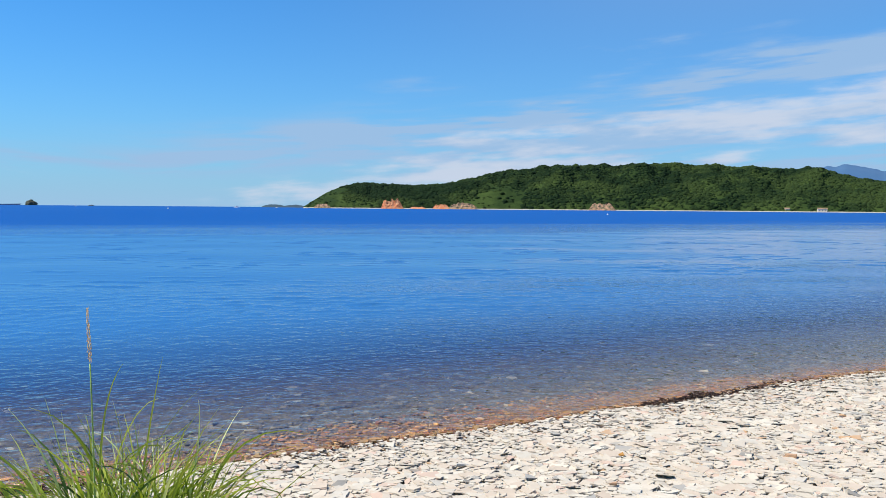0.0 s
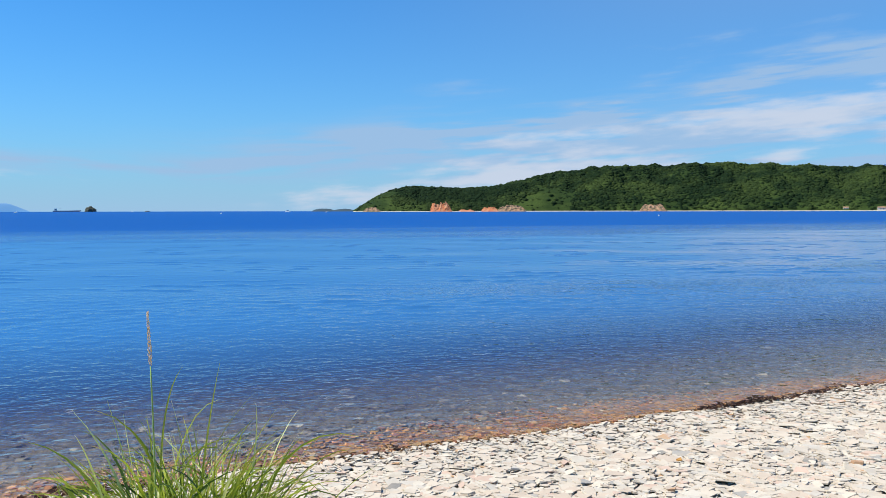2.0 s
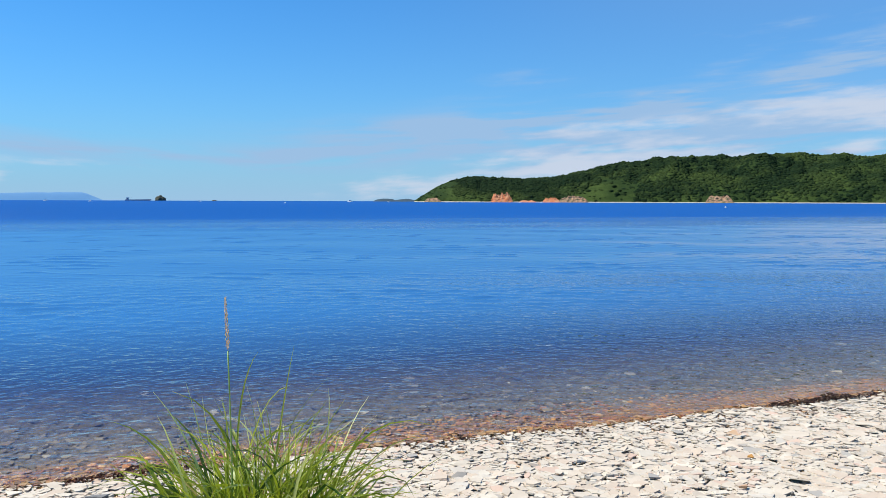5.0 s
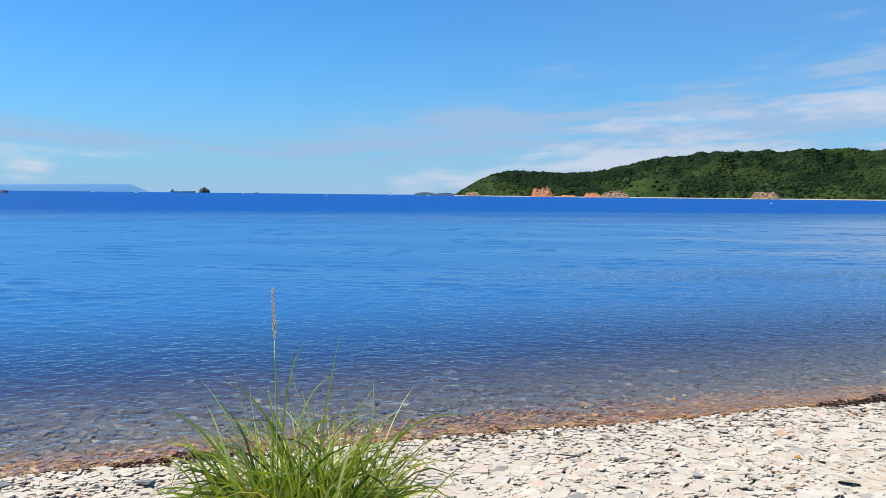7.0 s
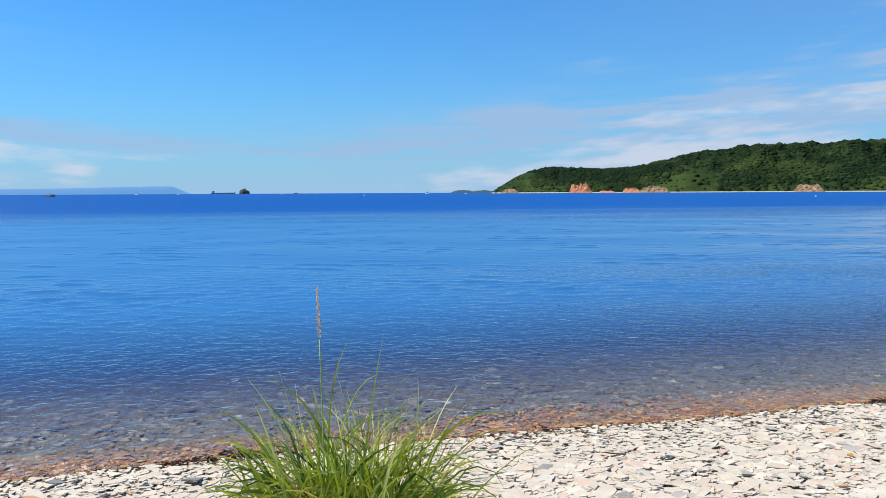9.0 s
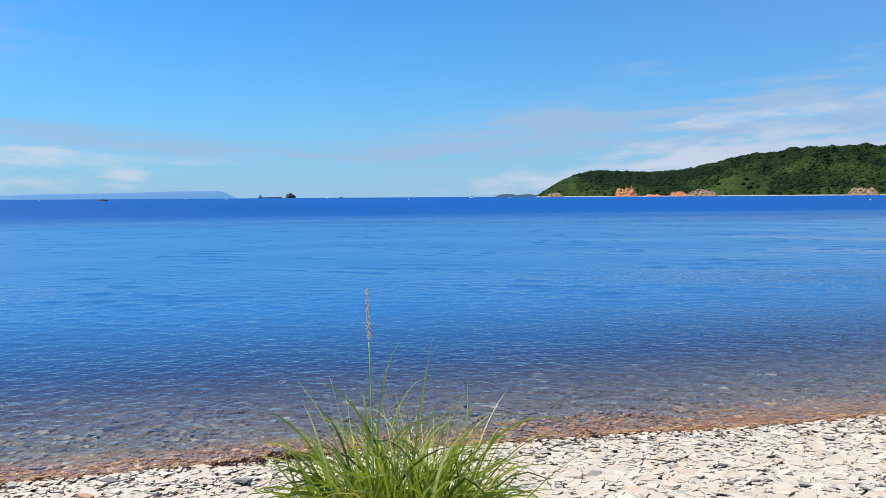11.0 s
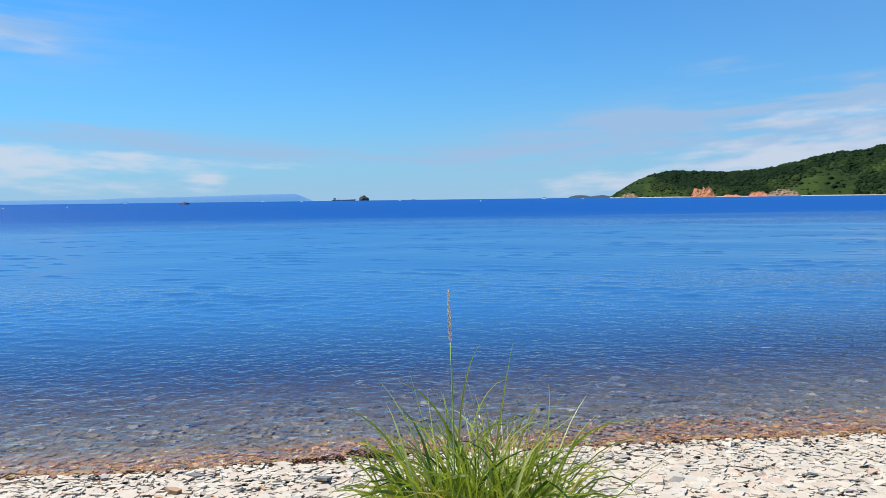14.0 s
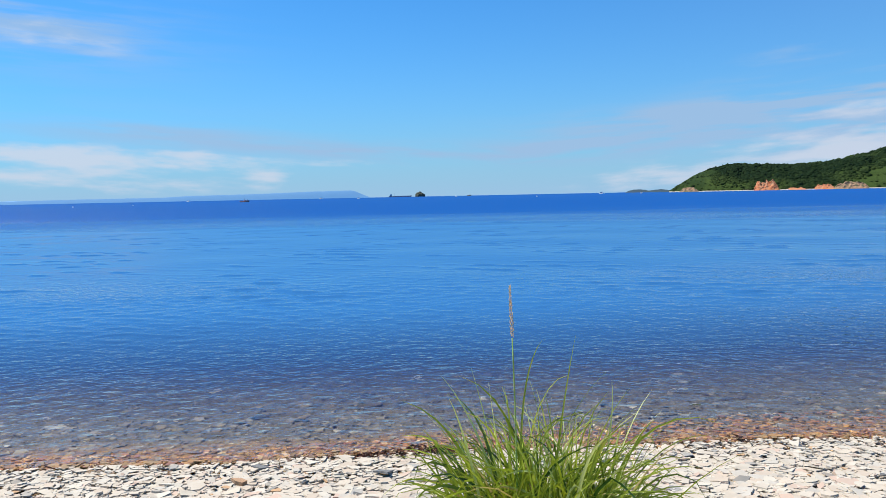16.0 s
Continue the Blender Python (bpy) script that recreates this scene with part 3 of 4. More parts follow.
for i, c in enumerate(CLIFFS):
    build_cliff(*c, i * 3.3)


def build_ridge_land(name, label, r, points, mat, depth, kind="structure", category="hill"):
    """Far land: (bearing, height) along it, with a slope before and behind."""
    azs = np.linspace(points[0][0], points[-1][0], 120)
    verts = []
    for a in azs:
        h = np.interp(-a, [-p[0] for p in points], [p[1] for p in points])
        h = max(0.0, h * (1 + 0.05 * noise.noise((a * 1.9, r, 0))) + min(h, 3) * 0.35 * noise.noise((a * 6, r, 1)))
        for u, k in ((-1.0, -0.02), (-0.75, 0.35), (-0.35, 0.8), (0, 1), (0.5, 0.7), (1, 0)):
            verts.append(at_bearing(a, r + u * depth, h * k - 0.3))
    ob = new(name, mesh_of(name, verts, grid_faces(len(azs), 6), mat, True))
    return tagged(ob, label, category, kind=kind)


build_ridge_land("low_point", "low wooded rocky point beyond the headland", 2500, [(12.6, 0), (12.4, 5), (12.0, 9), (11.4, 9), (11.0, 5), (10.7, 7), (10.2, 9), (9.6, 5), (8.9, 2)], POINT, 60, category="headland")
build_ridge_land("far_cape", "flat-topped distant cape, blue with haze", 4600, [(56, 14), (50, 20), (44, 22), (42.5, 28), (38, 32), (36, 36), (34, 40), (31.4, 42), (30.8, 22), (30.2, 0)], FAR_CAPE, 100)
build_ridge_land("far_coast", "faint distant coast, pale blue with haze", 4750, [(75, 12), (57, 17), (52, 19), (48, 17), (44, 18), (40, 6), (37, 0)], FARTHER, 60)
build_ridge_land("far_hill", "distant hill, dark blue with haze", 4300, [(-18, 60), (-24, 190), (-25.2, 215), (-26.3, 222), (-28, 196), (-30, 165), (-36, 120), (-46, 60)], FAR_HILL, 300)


# ---- stones of the beach ----
def stone_shape(seed):
    """A flat, irregular flake about 1 across and 1 thick, as triangles: sharp sides and a nearly flat top."""
    r = random.Random(seed)
    n = r.choice((4, 4, 5, 5, 6))
    squash = r.uniform(0.5, 0.95)
    rim = []
    for i in range(n):
        a = 2 * math.pi * (i + r.uniform(-0.42, 0.42)) / n
        k = 0.5 * r.uniform(0.52, 1.32)
        rim.append((k * math.cos(a), k * squash * math.sin(a)))
    lean = r.uniform(-0.35, 0.35), r.uniform(-0.35, 0.35)
    verts = [(x * 1.02, y * 1.02, 0.0) for x, y in rim] + [(x, y, 0.97 + x * lean[0] + y * lean[1]) for x, y in rim] + [(0.05, 0.0, 0.98)]
    faces = []
    for i in range(n):
        j = (i + 1) % n
        faces += [(i, j, n + j), (i, n + j, n + i), (n + i, n + j, 2 * n)]
    return np.array(verts), np.array(faces)


STONES = [stone_shape(i) for i in range(36)]


def stone_pose(r, p, q, size, thick, lift, tilt):
    x, y = plan(p, q)
    z = float(ground_z(np.float64(p), np.float64(q)))
    turn = Matrix.Rotation(r.uniform(0, 6.283), 4, "Z")
    lean = Matrix.Rotation(radians(r.gauss(0, tilt)), 4, "X") @ Matrix.Rotation(radians(r.gauss(0, tilt)), 4, "Y")
    return Matrix.Translation((x, y, z - 0.012 + r.uniform(0, lift))) @ lean @ turn @ Matrix.Diagonal((size, size, thick, 1))


def rusty(q):
    """How far out the rusty stones reach under the water."""
    return float(np.interp(q, [-1.0, 2.0, 4.0, 6.5, 9.0], [0.38, 0.75, 0.95, 0.75, 0.4]))


def scatter_stones():
    r = random.Random(11)
    near, dry, wet, sunken = [], [], [], []
    while len(dry) < 31000:
        q = r.uniform(-9.0, 14.0)
        p = r.uniform(2.3, SHORE + 0.12)
        x, y = plan(p, q)
        bearing = math.degrees(math.atan2(-x, y))
        if math.hypot(x, y) < 4.1 or not -32 < bearing < 58:
            continue
        s = SHORE + float(edge(q)) - p
        small = min(1.0, 0.55 + 0.5 * max(s, 0) / 1.2)
        size = min(max(r.lognormvariate(math.log(0.088), 0.42), 0.03), 0.24) * small
        m = stone_pose(r, p, q, size, min(max(r.lognormvariate(math.log(0.0062), 0.4), 0.0035), 0.017) * small, 0.026, 3.0 if r.random() < 0.78 else 10)
        item = (r.randrange(36), m)
        if s < 0.02 + 0.03 * r.random():
            wet.append(item)
        elif math.hypot(p - 4.0, q - 2.3) < 0.95 and len(near) < 300:
            near.append(item)
        else:
            dry.append(item)
    # thinner round and behind the place where the camera stands
    for _ in range(30000):
        q, p = r.gauss(1.0, 5.5), r.uniform(-3.5, SHORE)
        x, y = plan(p, q)
        bearing = math.degrees(math.atan2(-x, y))
        if math.hypot(x, y) >= 4.1 and p > 2.3 and -9 < q < 14 and -32 < bearing < 58:
            continue
        size = min(max(r.lognormvariate(math.log(0.125), 0.40), 0.05), 0.26)
        dry.append((r.randrange(36), stone_pose(r, p, q, size, min(max(r.lognormvariate(math.log(0.011), 0.4), 0.005), 0.026), 0.04, 9)))
    while len(sunken) < 27000:
        q = r.uniform(-12.0, 16.0)
        p = SHORE + (r.random() ** 1.25 * 1.01 - 0.01) * 8.5
        s = p - SHORE - float(edge(q))
        size = min(max(r.lognormvariate(math.log(0.060), 0.5), 0.025), 0.22) * min(1.0, 0.6 + 0.4 * s)
        item = (r.randrange(36), stone_pose(r, p, q, size, r.uniform(0.006, 0.014), 0.014, 7))
        (wet if s < 0.08 + 0.8 * rusty(q) * r.random() ** 2 else sunken).append(item)
    for _ in range(9000):
        q = r.uniform(-9.0, 14.0)
        off = r.random() ** 1.4 * rusty(q) - 0.03
        p = SHORE + float(edge(q)) + off
        size = min(max(r.lognormvariate(math.log(0.045), 0.4), 0.025), 0.11)
        wet.append((r.randrange(36), stone_pose(r, p, q, size, r.uniform(0.006, 0.013), 0.018, 8)))
    return near, dry, wet, sunken


def build_stones():
    near, dry, wet, sunken = scatter_stones()
    for name, places, mat, label in (
        ("dry_shingle", dry, STONE_DRY_MANY, "bleached cream and grey flat shale stones"),
        ("wet_shingle", wet, STONE_WET, "wet rust-brown stones along the water's edge"),
        ("sunken_shingle", sunken, STONE_UNDER, "olive-brown stones lying under clear shallow water"),
    ):
        ob = part(name, join_copies(name, STONES, places, mat), mat, ground, label)
        tagged(ob, kind="stuff")
    shared = []
    for v, f in STONES:
        shared.append(mesh_of("stone", v, [tuple(t) for t in f.tolist()], STONE_DRY))
    for k, m in near:
        ob = new("stone", shared[k])
        ob.parent = ground
        ob.matrix_basis = m


# ---- the tuft of dune grass ----
TUFT = Vector((-1.35, 3.45, 0.0))
TUFT.z = float(ground_z(np.float64(shore_of(TUFT.x, TUFT.y)[0]), np.float64(shore_of(TUFT.x, TUFT.y)[1])))
RIGHT = Vector((0.905, 0.425, 0.0))


def ribbon(points, width, fold=0.25, twist=0.0):
    """A leaf along the points: three vertices across, tapering to the tip, folded along its midrib."""
    n = len(points)
    verts = []
    for i, c in enumerate(points):
        t = i / (n - 1)
        tangent = (points[min(i + 1, n - 1)] - points[max(i - 1, 0)]).normalized()
        side = tangent.cross(Vector((math.cos(twist + t * 0.8), math.sin(twist + t * 0.8), 0.15))).normalized()
        up = side.cross(tangent).normalized()
        w = width * 0.5 * min(1.0, 0.55 + 2.2 * t) * (1 - t ** 2.6) + 0.0004
        verts += [c - side * w, c + up * w * fold * -1, c + side * w]
    return verts, grid_faces(n, 3)


def blade_line(length, lean, bend, n=12, droop=1.6):
    """From the root upwards in the plane x, z: leaning by lean degrees and bending over by bend degrees towards the tip."""
    at, out = Vector((0, 0, 0)), []
    for i in range(n):
        out.append(at.copy())
        t = (i + 0.5) / (n - 1)
        a = radians(lean + bend * t ** droop)
        at = at + Vector((math.sin(a), 0, math.cos(a))) * (length / (n - 1))
    return out


def smooth_line(anchors, n=14):
    """A smooth line through root, middle and tip."""
    a, b, c = anchors
    mid = b * 2 - (a + c) * 0.5
    return [a * (1 - t) ** 2 + mid * 2 * t * (1 - t) + c * t * t for t in (i / (n - 1) for i in range(n))]


def build_tuft():
    r = random.Random(23)
    tuft = new("grass_tuft", None)
    tuft.location = TUFT
    tagged(tuft, "tall tuft of arching green dune grass growing in the shingle", "grass")
    meshes = []
    for i in range(80):
        length = r.uniform(0.75, 1.25)
        lean = abs(r.gauss(0, 9)) + 1
        bend = r.uniform(30, 190)
        pts = blade_line(length, lean, bend, 13, r.uniform(1.8, 5.0))
        sway = r.gauss(0, 0.16)
        pts = [p + Vector((0, sway * (k / 12) ** 2, 0)) for k, p in enumerate(pts)]
        if i % 7 == 0:
            pts = pts[:9] + [pts[8] + (p - pts[8]) * 0.7 - Vector((0, 0, 0.05 * (k + 1))) for k, p in enumerate(pts[9:])]
        v, f = ribbon(pts, r.uniform(0.012, 0.026), 0.3, r.uniform(-0.6, 0.6) + 1.5708)
        meshes.append(mesh_of("leaf_blade", v, f, BLADE if r.random() < 0.82 else BLADE_PALE, True))

    def rooted():
        a = r.uniform(0, 6.283)
        d = 0.245 * r.random() ** 0.6
        at = RIGHT * (d * math.cos(a) * 1.3) + Vector((-RIGHT.y, RIGHT.x, 0)) * (d * math.sin(a) * 0.9) + Vector((0, 0, -0.02))
        return Matrix.Translation(at) @ Matrix.Rotation(a + 0.44 + r.gauss(0, 1.3), 4, "Z") @ Matrix.Scale(r.uniform(0.66, 0.94), 4)

    for i in range(300):
        ob = new("leaf_blade", meshes[i % 80])
        ob.parent = tuft
        ob.matrix_basis = rooted()
    # short inner leaves, old and straw-coloured among them
    for name, count, mat, label in (("undergrowth", 850, BLADE, "short crowded inner leaves"), ("dead_leaves", 120, BLADE_DEAD, "withered straw-coloured leaves")):
        vs, fs = [], []
        for i in range(count):
            pts = blade_line(r.uniform(0.5, 1.1), abs(r.gauss(0, 12)), r.uniform(20, 170), 9, r.uniform(1.3, 3.2))
            m = rooted()
            v, f = ribbon([m @ p for p in pts], r.uniform(0.008, 0.016), 0.3, r.uniform(0, 6.28))
            fs += [tuple(j + len(vs) for j in t) for t in f]
            vs += v
        tagged(part(name, mesh_of(name, vs, fs, mat, True), mat, tuft, label), kind="stuff")
    # the tall leaves that stand out of the tuft: (root, middle, tip) as metres to the right and up
    tall = [
        ((0.0, 0.0), (0.01, 0.72), (0.13, 1.08), 0.010), ((0.08, 0.0), (0.13, 0.6), (0.20, 1.06), 0.011), ((0.05, 0.0), (0.10, 0.55), (0.33, 0.90), 0.007),
        ((0.2, 0.0), (0.36, 0.55), (0.40, 0.90), 0.009), ((-0.05, 0.0), (-0.16, 0.5), (-0.30, 0.92), 0.007), ((-0.02, 0.0), (-0.08, 0.55), (-0.10, 0.92), 0.006),
        ((0.25, 0.0), (0.42, 0.5), (0.56, 0.70), 0.012), ((-0.15, 0.0), (-0.42, 0.45), (-0.52, 0.62), 0.009), ((0.15, 0.0), (0.28, 0.52), (0.56, 0.82), 0.009),
        ((0.3, 0.0), (0.62, 0.30), (0.92, 0.02), 0.005), ((-0.2, 0.0), (-0.55, 0.3), (-0.82, 0.26), 0.007), ((0.0, 0.0), (0.05, 0.5), (0.0, 0.86), 0.008),
    ]
    for i, (a, b, c, w) in enumerate(tall):
        depth = (-0.08, 0.05, 0.1, -0.03, 0.08)[i % 5]
        pts = smooth_line([RIGHT * (x - 0.08) + Vector((0, depth * k, z * 1.10)) for k, (x, z) in enumerate((a, b, c))])
        v, f = ribbon(pts, w, 0.3, 1.2 + 0.5 * (i % 3))
        part("leaf_blade", mesh_of("tall_blade", v, f, BLADE_PALE if i in (4, 5, 9, 3) else BLADE, True), BLADE, tuft)
    # the one flowering stem
    tip = Vector((-1.452, 3.322, 1.57)) - TUFT
    root = tip + RIGHT * 0.015
    root.z = -0.02
    line = smooth_line([root, (root + tip) * 0.5 + Vector((0.012, 0, 0)), tip])
    v, f = tube(line[:12], [0.0052 - 0.0002 * i for i in range(12)], 7)
    stem = part("flower_stem", mesh_of("flower_stem", v, f, STEM, True), STEM, tuft, "thin green flowering stem")
    cv, cf = [], []
    rr = random.Random(4)
    base, end = line[11], line[13]
    for i in range(64):
        t = i / 63
        c = base.lerp(end, t)
        a = i * 2.4
        w = 0.0075 * (1 - 0.55 * t) * (0.6 + min(1, t * 6) * 0.4)
        o = Vector((math.cos(a), math.sin(a), 0))
        tipv = c + o * w * 1.25 + Vector((0, 0, 0.019 * rr.uniform(0.8, 1.2)))
        side = Vector((-math.sin(a), math.cos(a), 0)) * 0.0026
        k = len(cv)
        cv += [c + o * w * 0.35, c + o * w + side + Vector((0, 0, 0.007)), c + o * w - side + Vector((0, 0, 0.007)), tipv, c + o * w * 1.5 + Vector((0, 0, 0.006))]
        cf += [(k, k + 4, k + 1), (k, k + 2, k + 4), (k + 1, k + 4, k + 3), (k + 4, k + 2, k + 3), (k, k + 1, k + 3), (k, k + 3, k + 2)]
    part("seed_head", mesh_of("seed_head", cv, cf, STRAW), STRAW, stem, "straw-brown seed head")


def tube(line, radii, n=8):
    verts = []
    for i, c in enumerate(line):
        t = (line[min(i + 1, len(line) - 1)] - line[max(i - 1, 0)]).normalized()
        u = t.orthogonal().normalized()
        w = t.cross(u)
        verts += [c + (u * math.cos(2 * math.pi * k / n) + w * math.sin(2 * math.pi * k / n)) * radii[i] for k in range(n)]
    faces = [(i * n + k, i * n + (k + 1) % n, (i + 1) * n + (k + 1) % n, (i + 1) * n + k) for i in range(len(line) - 1) for k in range(n)]
    faces += [tuple(range(n - 1, -1, -1)), tuple((len(line) - 1) * n + k for k in range(n))]
    return verts, faces


build_tuft()


# ---- seaweed cast up along the water's edge ----
def build_weed(q0, q1, count, width, seed, size=0.07):
    r = random.Random(seed)
    vs, fs = [], []
    mid = (q0 + q1) / 2
    for i in range(count):
        q = r.uniform(q0, q1)
        fade = 1 - abs(q - mid) / max(q1 - mid, 0.01) * 0.6
        p = SHORE + float(edge(q)) - 0.10 + r.gauss(0, width) * fade
        x, y = plan(p, q)
        at = Vector((x, y, float(ground_z(np.float64(p), np.float64(q))) + 0.014 + r.uniform(0, 0.055) * fade))
        a = r.uniform(0, 6.283)
        pts = []
        for k in range(6):
            pts.append(at.copy())
            a += r.gauss(0, 0.8)
            at = at + Vector((math.cos(a), math.sin(a), r.gauss(0, 0.18))) * (size / 5) * r.uniform(0.7, 1.4)
        v, f = ribbon(pts, r.uniform(0.008, 0.022), 0.5, r.uniform(0, 6.28))
        n = len(vs)
        vs += v
        fs += [tuple(j + n for j in t) for t in f]
    ob = new("seaweed", mesh_of("seaweed", vs, fs, WEED_RED if q1 < 1 else WEED))
    return tagged(ob, "rust-red and brown seaweed washed up on the shingle" if q1 < 1 else "dark brown seaweed washed up on the shingle", "seaweed", "seaweed along the water's edge")


for q0, q1, count, width, seed in ((5.7, 6.2, 105, 0.02, 1), (6.25, 6.75, 130, 0.024, 6), (6.8, 7.4, 45, 0.02, 7), (7.3, 8.3, 40, 0.03, 2), (9.8, 10.7, 160, 0.05, 3), (-0.5, 0.35, 130, 0.03, 4), (2.33, 2.55, 12, 0.012, 5)):
    build_weed(q0, q1, count, width, seed)


# ---- boats, buoys and rocks out on the water ----
def box(bm, x0, x1, y0, y1, z0, z1, taper=0.0):
    v = [bm.verts.new(c) for c in ((x0, y0, z0), (x1, y0, z0), (x1, y1, z0), (x0, y1, z0), (x0 + taper, y0 + taper, z1), (x1 - taper, y0 + taper, z1), (x1 - taper, y1 - taper, z1), (x0 + taper, y1 - taper, z1))]
    for f in ((3, 2, 1, 0), (4, 5, 6, 7), (0, 1, 5, 4), (1, 2, 6, 5), (2, 3, 7, 6), (3, 0, 4, 7)):
        bm.faces.new([v[i] for i in f])


def hull(length, beam, height):
    """A hull along x with a pointed bow, a flat stern and some sheer."""
    bm = bmesh.new()
    rings = []
    for i in range(11):
        t = i / 10
        half = beam / 2 * (1 - max(0, (t - 0.55) / 0.45) ** 2.2) * (0.88 + 0.12 * min(1, t * 4))
        top = height * (1 + 0.35 * t ** 3)
        x = (t - 0.5) * length
        rake = 0.06 * length * t ** 4
        rings.append([bm.verts.new(c) for c in ((x, -half, -0.25 * height), (x + rake, -half * 0.9, top), (x + rake, half * 0.9, top), (x, half, -0.25 * height))])
    for a, b in zip(rings, rings[1:]):
        for k in range(4):
            bm.faces.new((a[k], b[k], b[(k + 1) % 4], a[(k + 1) % 4]))
    bm.faces.new(rings[0])
    bm.faces.new(rings[-1][::-1])
    bmesh.ops.recalc_face_normals(bm, faces=bm.faces)
    return bm


def build_boat(name, label, az, r, length, heading, hull_mat, cabin_mat, cabin=(-0.25, 0.15, 0.9), mast=False, category="boat"):
    boat = new(name, None)
    boat.matrix_world = Matrix.Translation(at_bearing(az, r)) @ Matrix.Rotation(radians(heading), 4, "Z")
    h, w = length * 0.085, length * 0.27
    if length > 40:
        h, w = length * 0.045, length * 0.15
    part("hull", hull(length, w, h), hull_mat, boat)
    bm = bmesh.new()
    a, b, c = cabin
    box(bm, a * length, b * length, -w * 0.32, w * 0.32, h * 0.95, h * (1 + 1.15 * c), h * 0.1)
    cabin_ob = part("cabin", bm, cabin_mat, boat)
    bm = bmesh.new()
    box(bm, a * length - 0.01 * length, b * length + 0.02 * length, -w * 0.35, w * 0.35, h * (1 + 1.15 * c), h * (1.08 + 1.15 * c))
    part("roof", bm, cabin_mat, cabin_ob)
    for side in (-1, 1):
        bm = bmesh.new()
        y = side * w * 0.31
        box(bm, (a + 0.2 * (b - a)) * length, (a + 0.8 * (b - a)) * length, min(y, y * 1.06), max(y, y * 1.06), h * (1 + 0.45 * c), h * (1 + 0.85 * c))
        part("window", bm, DARK_PAINT, cabin_ob, "dark window band")
    if mast:
        v, f = tube([Vector((a * length * 0.5, 0, h)), Vector((a * length * 0.5, 0, h * 3.4))], [h * 0.07, h * 0.04], 6)
        part("mast", mesh_of("mast", v, f, DARK_PAINT), DARK_PAINT, boat)
    return tagged(boat, label, category, "boats on the bay" if category == "boat" else "")


build_boat("cargo_ship", "long grey-mauve cargo ship lying at anchor", 28.15, 4000, 108, 26, SHIP_PAINT, WHITE_PAINT, (-0.45, -0.34, 1.6), True, "ship")
build_boat("fishing_boat", "low rust-red fishing boat with a white cabin and a mast", 38.75, 760, 11.5, -12, RUST_PAINT, WHITE_PAINT, (-0.05, 0.30, 0.85), True)
build_boat("motor_boat", "small white motor boat on the bay", 14.15, 1500, 11.0, -14, WHITE_PAINT, WHITE_PAINT, (-0.32, 0.18, 1.9))
build_boat("motor_boat", "small white motor boat on the bay", 31.0, 1400, 7.0, -12, WHITE_PAINT, WHITE_PAINT, (-0.3, 0.15, 1.6))
build_boat("motor_boat", "small white motor boat on the bay", 24.2, 1700, 6.0, -12, WHITE_PAINT, WHITE_PAINT, (-0.3, 0.15, 1.6))
build_boat("motor_boat", "small white motor boat on the bay", 42.4, 1900, 11.0, -10, WHITE_PAINT, WHITE_PAINT, (-0.3, 0.15, 1.6))
for az, r in ((11.5, 1350), (7.4, 1380), (6.3, 1400), (2.3, 1420), (0.8, 1430)):
    build_boat("moored_boat", "tiny white boat moored off the headland", az, r, 5.0, az - 30, WHITE_PAINT, WHITE_PAINT)
build_boat("motor_boat", "small white motor boat on the bay", 33.6, 2400, 13.0, -10, WHITE_PAINT, WHITE_PAINT, (-0.3, 0.15, 1.5))


def build_buoy(az, r, size):
    buoy = new("buoy", None)
    buoy.location = at_bearing(az, r)
    bm = bmesh.new()
    bmesh.ops.create_uvsphere(bm, u_segments=16, v_segments=10, radius=size)
    for v in bm.verts:
        v.co.z = v.co.z * 0.8 + size * 0.35
    part("float", bm, WHITE_PAINT, buoy)
    v, f = tube([Vector((0, 0, size)), Vector((0, 0, size * 1.5))], [size * 0.3, size * 0.22], 10)
    part("neck", mesh_of("neck", v, f, WHITE_PAINT), WHITE_PAINT, buoy)
    return tagged(buoy, "white mooring buoy floating on the bay", "buoy", "mooring buoys")


for az, r, size in ((18.6, 600, 0.55), (-11.35, 300, 0.30), (49.5, 420, 0.3), (45.9, 480, 0.3)):
    build_buoy(az, r, size)


def build_rock(name, label, az, r, w, h, seed):
    bm = bmesh.new()
    bmesh.ops.create_icosphere(bm, subdivisions=4, radius=1.0)
    for v in bm.verts:
        c = v.co
        k = 1 + 0.22 * noise.noise(c * 1.6 + Vector((seed, 0, 0))) + 0.10 * noise.noise(c * 5 + Vector((0, seed, 0)))
        v.co = Vector((c.x * w / 2 * k, c.y * w / 2 * k, (abs(c.z) ** 0.8 * (1 if c.z > 0 else -0.2)) * h * k))
    me = bpy.data.meshes.new(name)
    bm.to_mesh(me)
    bm.free()
    me.materials.append(DARK_ROCK)
    ob = new(name, me)
    ob.location = at_bearing(az, r)
    return tagged(ob, label, "rock")


build_rock("rock_islet", "steep domed dark rock islet topped with grass", 26.75, 3800, 45, 21, 1.0)
build_rock("low_rock", "low dark rock just above the sea", 23.3, 3000, 15, 3.2, 5.0)


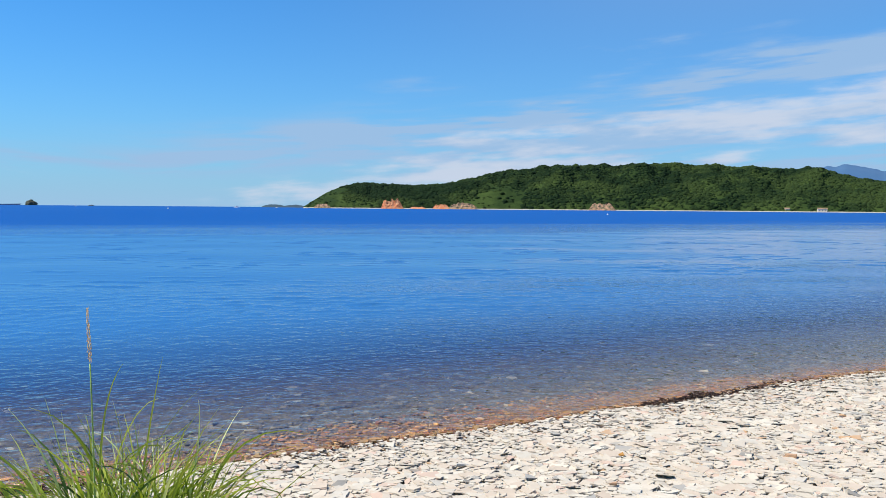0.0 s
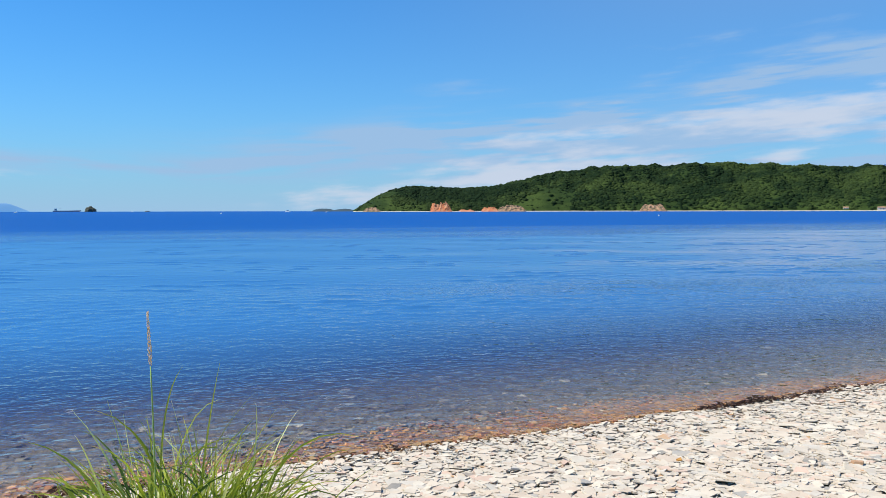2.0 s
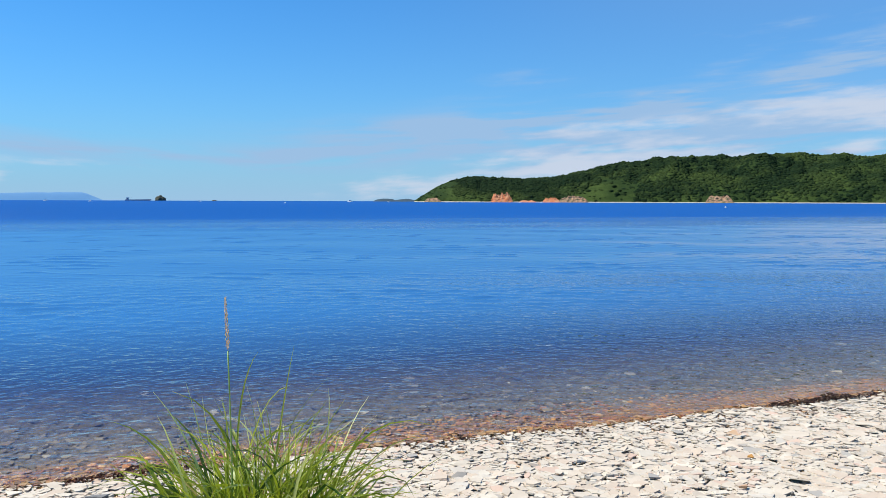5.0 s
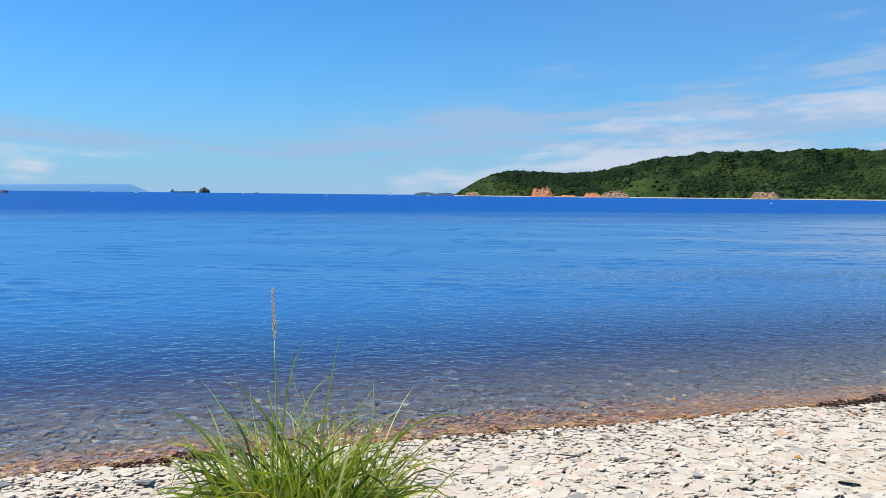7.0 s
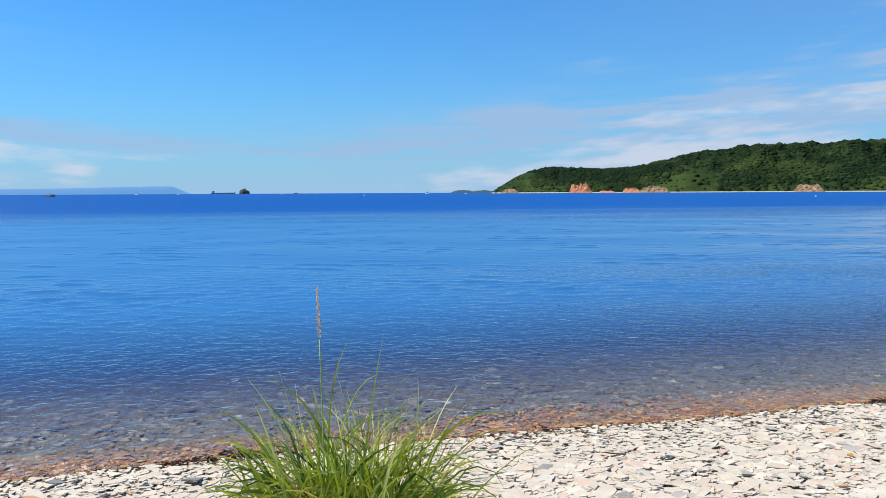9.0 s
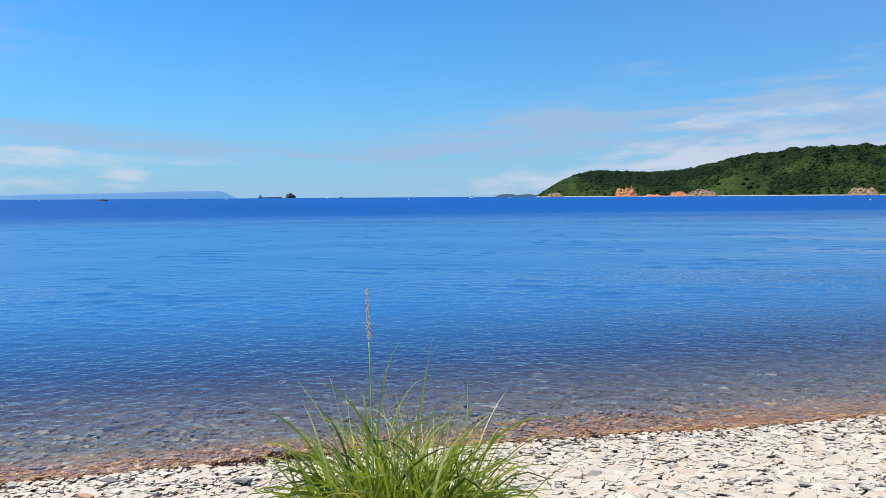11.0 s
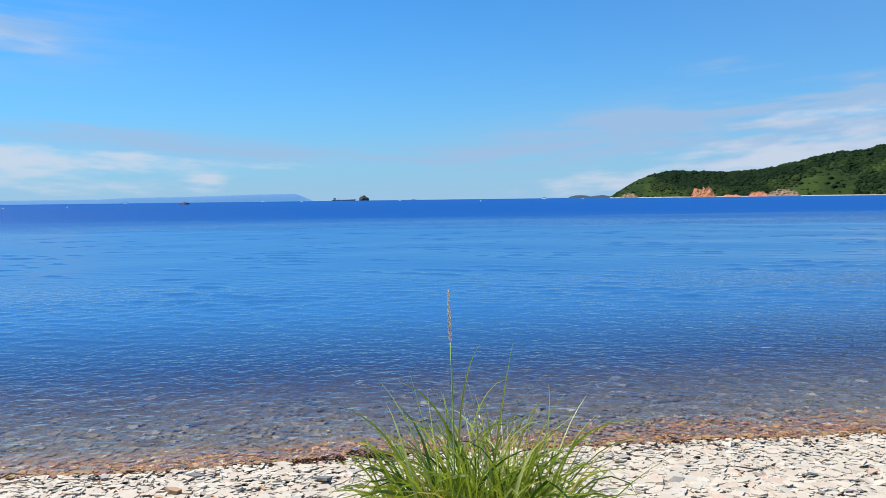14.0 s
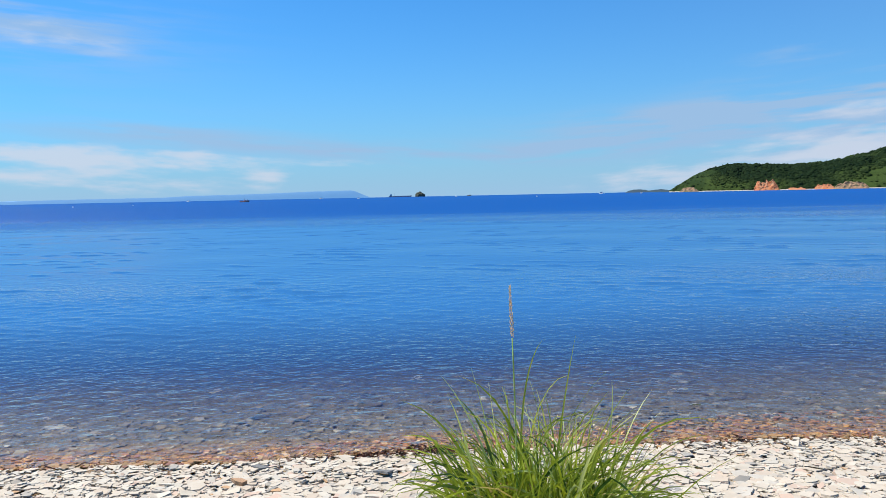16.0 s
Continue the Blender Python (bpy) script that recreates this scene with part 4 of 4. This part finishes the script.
def build_house(az, r, width, height):
    house = new("house", None)
    house.matrix_world = Matrix.Translation(at_bearing(az, r, 2.2)) @ Matrix.Rotation(radians(az + 8), 4, "Z")
    bm = bmesh.new()
    box(bm, -width / 2, width / 2, -3, 3, -1.5, height * 0.65)
    part("wall", bm, PLASTER, house)
    bm = bmesh.new()
    v = [bm.verts.new(c) for c in ((-width / 2 - 0.4, -3.5, height * 0.62), (width / 2 + 0.4, -3.5, height * 0.62), (width / 2 + 0.4, 3.5, height * 0.62), (-width / 2 - 0.4, 3.5, height * 0.62), (-width / 2 - 0.4, 0, height), (width / 2 + 0.4, 0, height))]
    for f in ((0, 1, 5, 4), (2, 3, 4, 5), (1, 2, 5), (3, 0, 4), (3, 2, 1, 0)):
        bm.faces.new([v[i] for i in f])
    part("roof", bm, TAN_ROCK, house, "low pitched brown roof")
    for k in (-0.3, 0.0, 0.3):
        bm = bmesh.new()
        box(bm, k * width - 0.6, k * width + 0.6, -3.08, -3.0, 0.6, 1.9)
        part("window", bm, DARK_PAINT, house)
    return tagged(house, "low pale house at the foot of the wooded slope", "house")


build_house(-24.85, HEAD_R - 1, 15, 5.4)
build_house(-22.8, HEAD_R + 8, 8, 5.4)

build_stones()


def build_marked_stones():
    """Stones that stand out from the rest: place, size, thickness, colour."""
    for i, (x, y, size, thick, mat, label) in enumerate((
        (1.39, 6.20, 0.085, 0.018, ORANGE_STONE, "ochre-orange stone"), (-3.78, 4.33, 0.14, 0.028, TAN_STONE, "tan stone"), (-3.92, 4.72, 0.16, 0.010, GREY_STONE, "dark grey slab"),
        (2.62, 6.05, 0.11, 0.02, TAN_STONE, "tan stone"), (1.16, 5.42, 0.07, 0.018, TAN_STONE, "tan stone"), (-3.0, 4.9, 0.20, 0.015, GREY_STONE, "dark grey slab"),
        (-4.4, 8.19, 0.17, 0.03, PALE_STONE, "pale sunken stone"), (-5.7, 8.85, 0.16, 0.03, PALE_STONE, "pale sunken stone"),
    )):
        p, q = shore_of(x, y)
        r = random.Random(90 + i)
        v, f = STONES[(i * 5 + 2) % 36]
        ob = new("stone", mesh_of("stone", v, [tuple(t) for t in f.tolist()], mat))
        ob.parent = ground
        ob.matrix_basis = Matrix.Translation((0, 0, 0.028)) @ stone_pose(r, p, q, size, thick, 0.004, 4)
        tagged(ob, label)


ORANGE_STONE = plain("ochre_stone", (0.46, 0.24, 0.05), 0.85, (0.36, 0.16, 0.04), 30.0)
TAN_STONE = plain("tan_stone", (0.40, 0.25, 0.14), 0.85, (0.32, 0.19, 0.11), 25.0)
GREY_STONE = plain("grey_stone", (0.17, 0.17, 0.16), 0.8, (0.12, 0.12, 0.12), 25.0)
PALE_STONE = plain("pale_stone", (0.60, 0.60, 0.52), 0.8, (0.50, 0.50, 0.42), 25.0)
build_marked_stones()
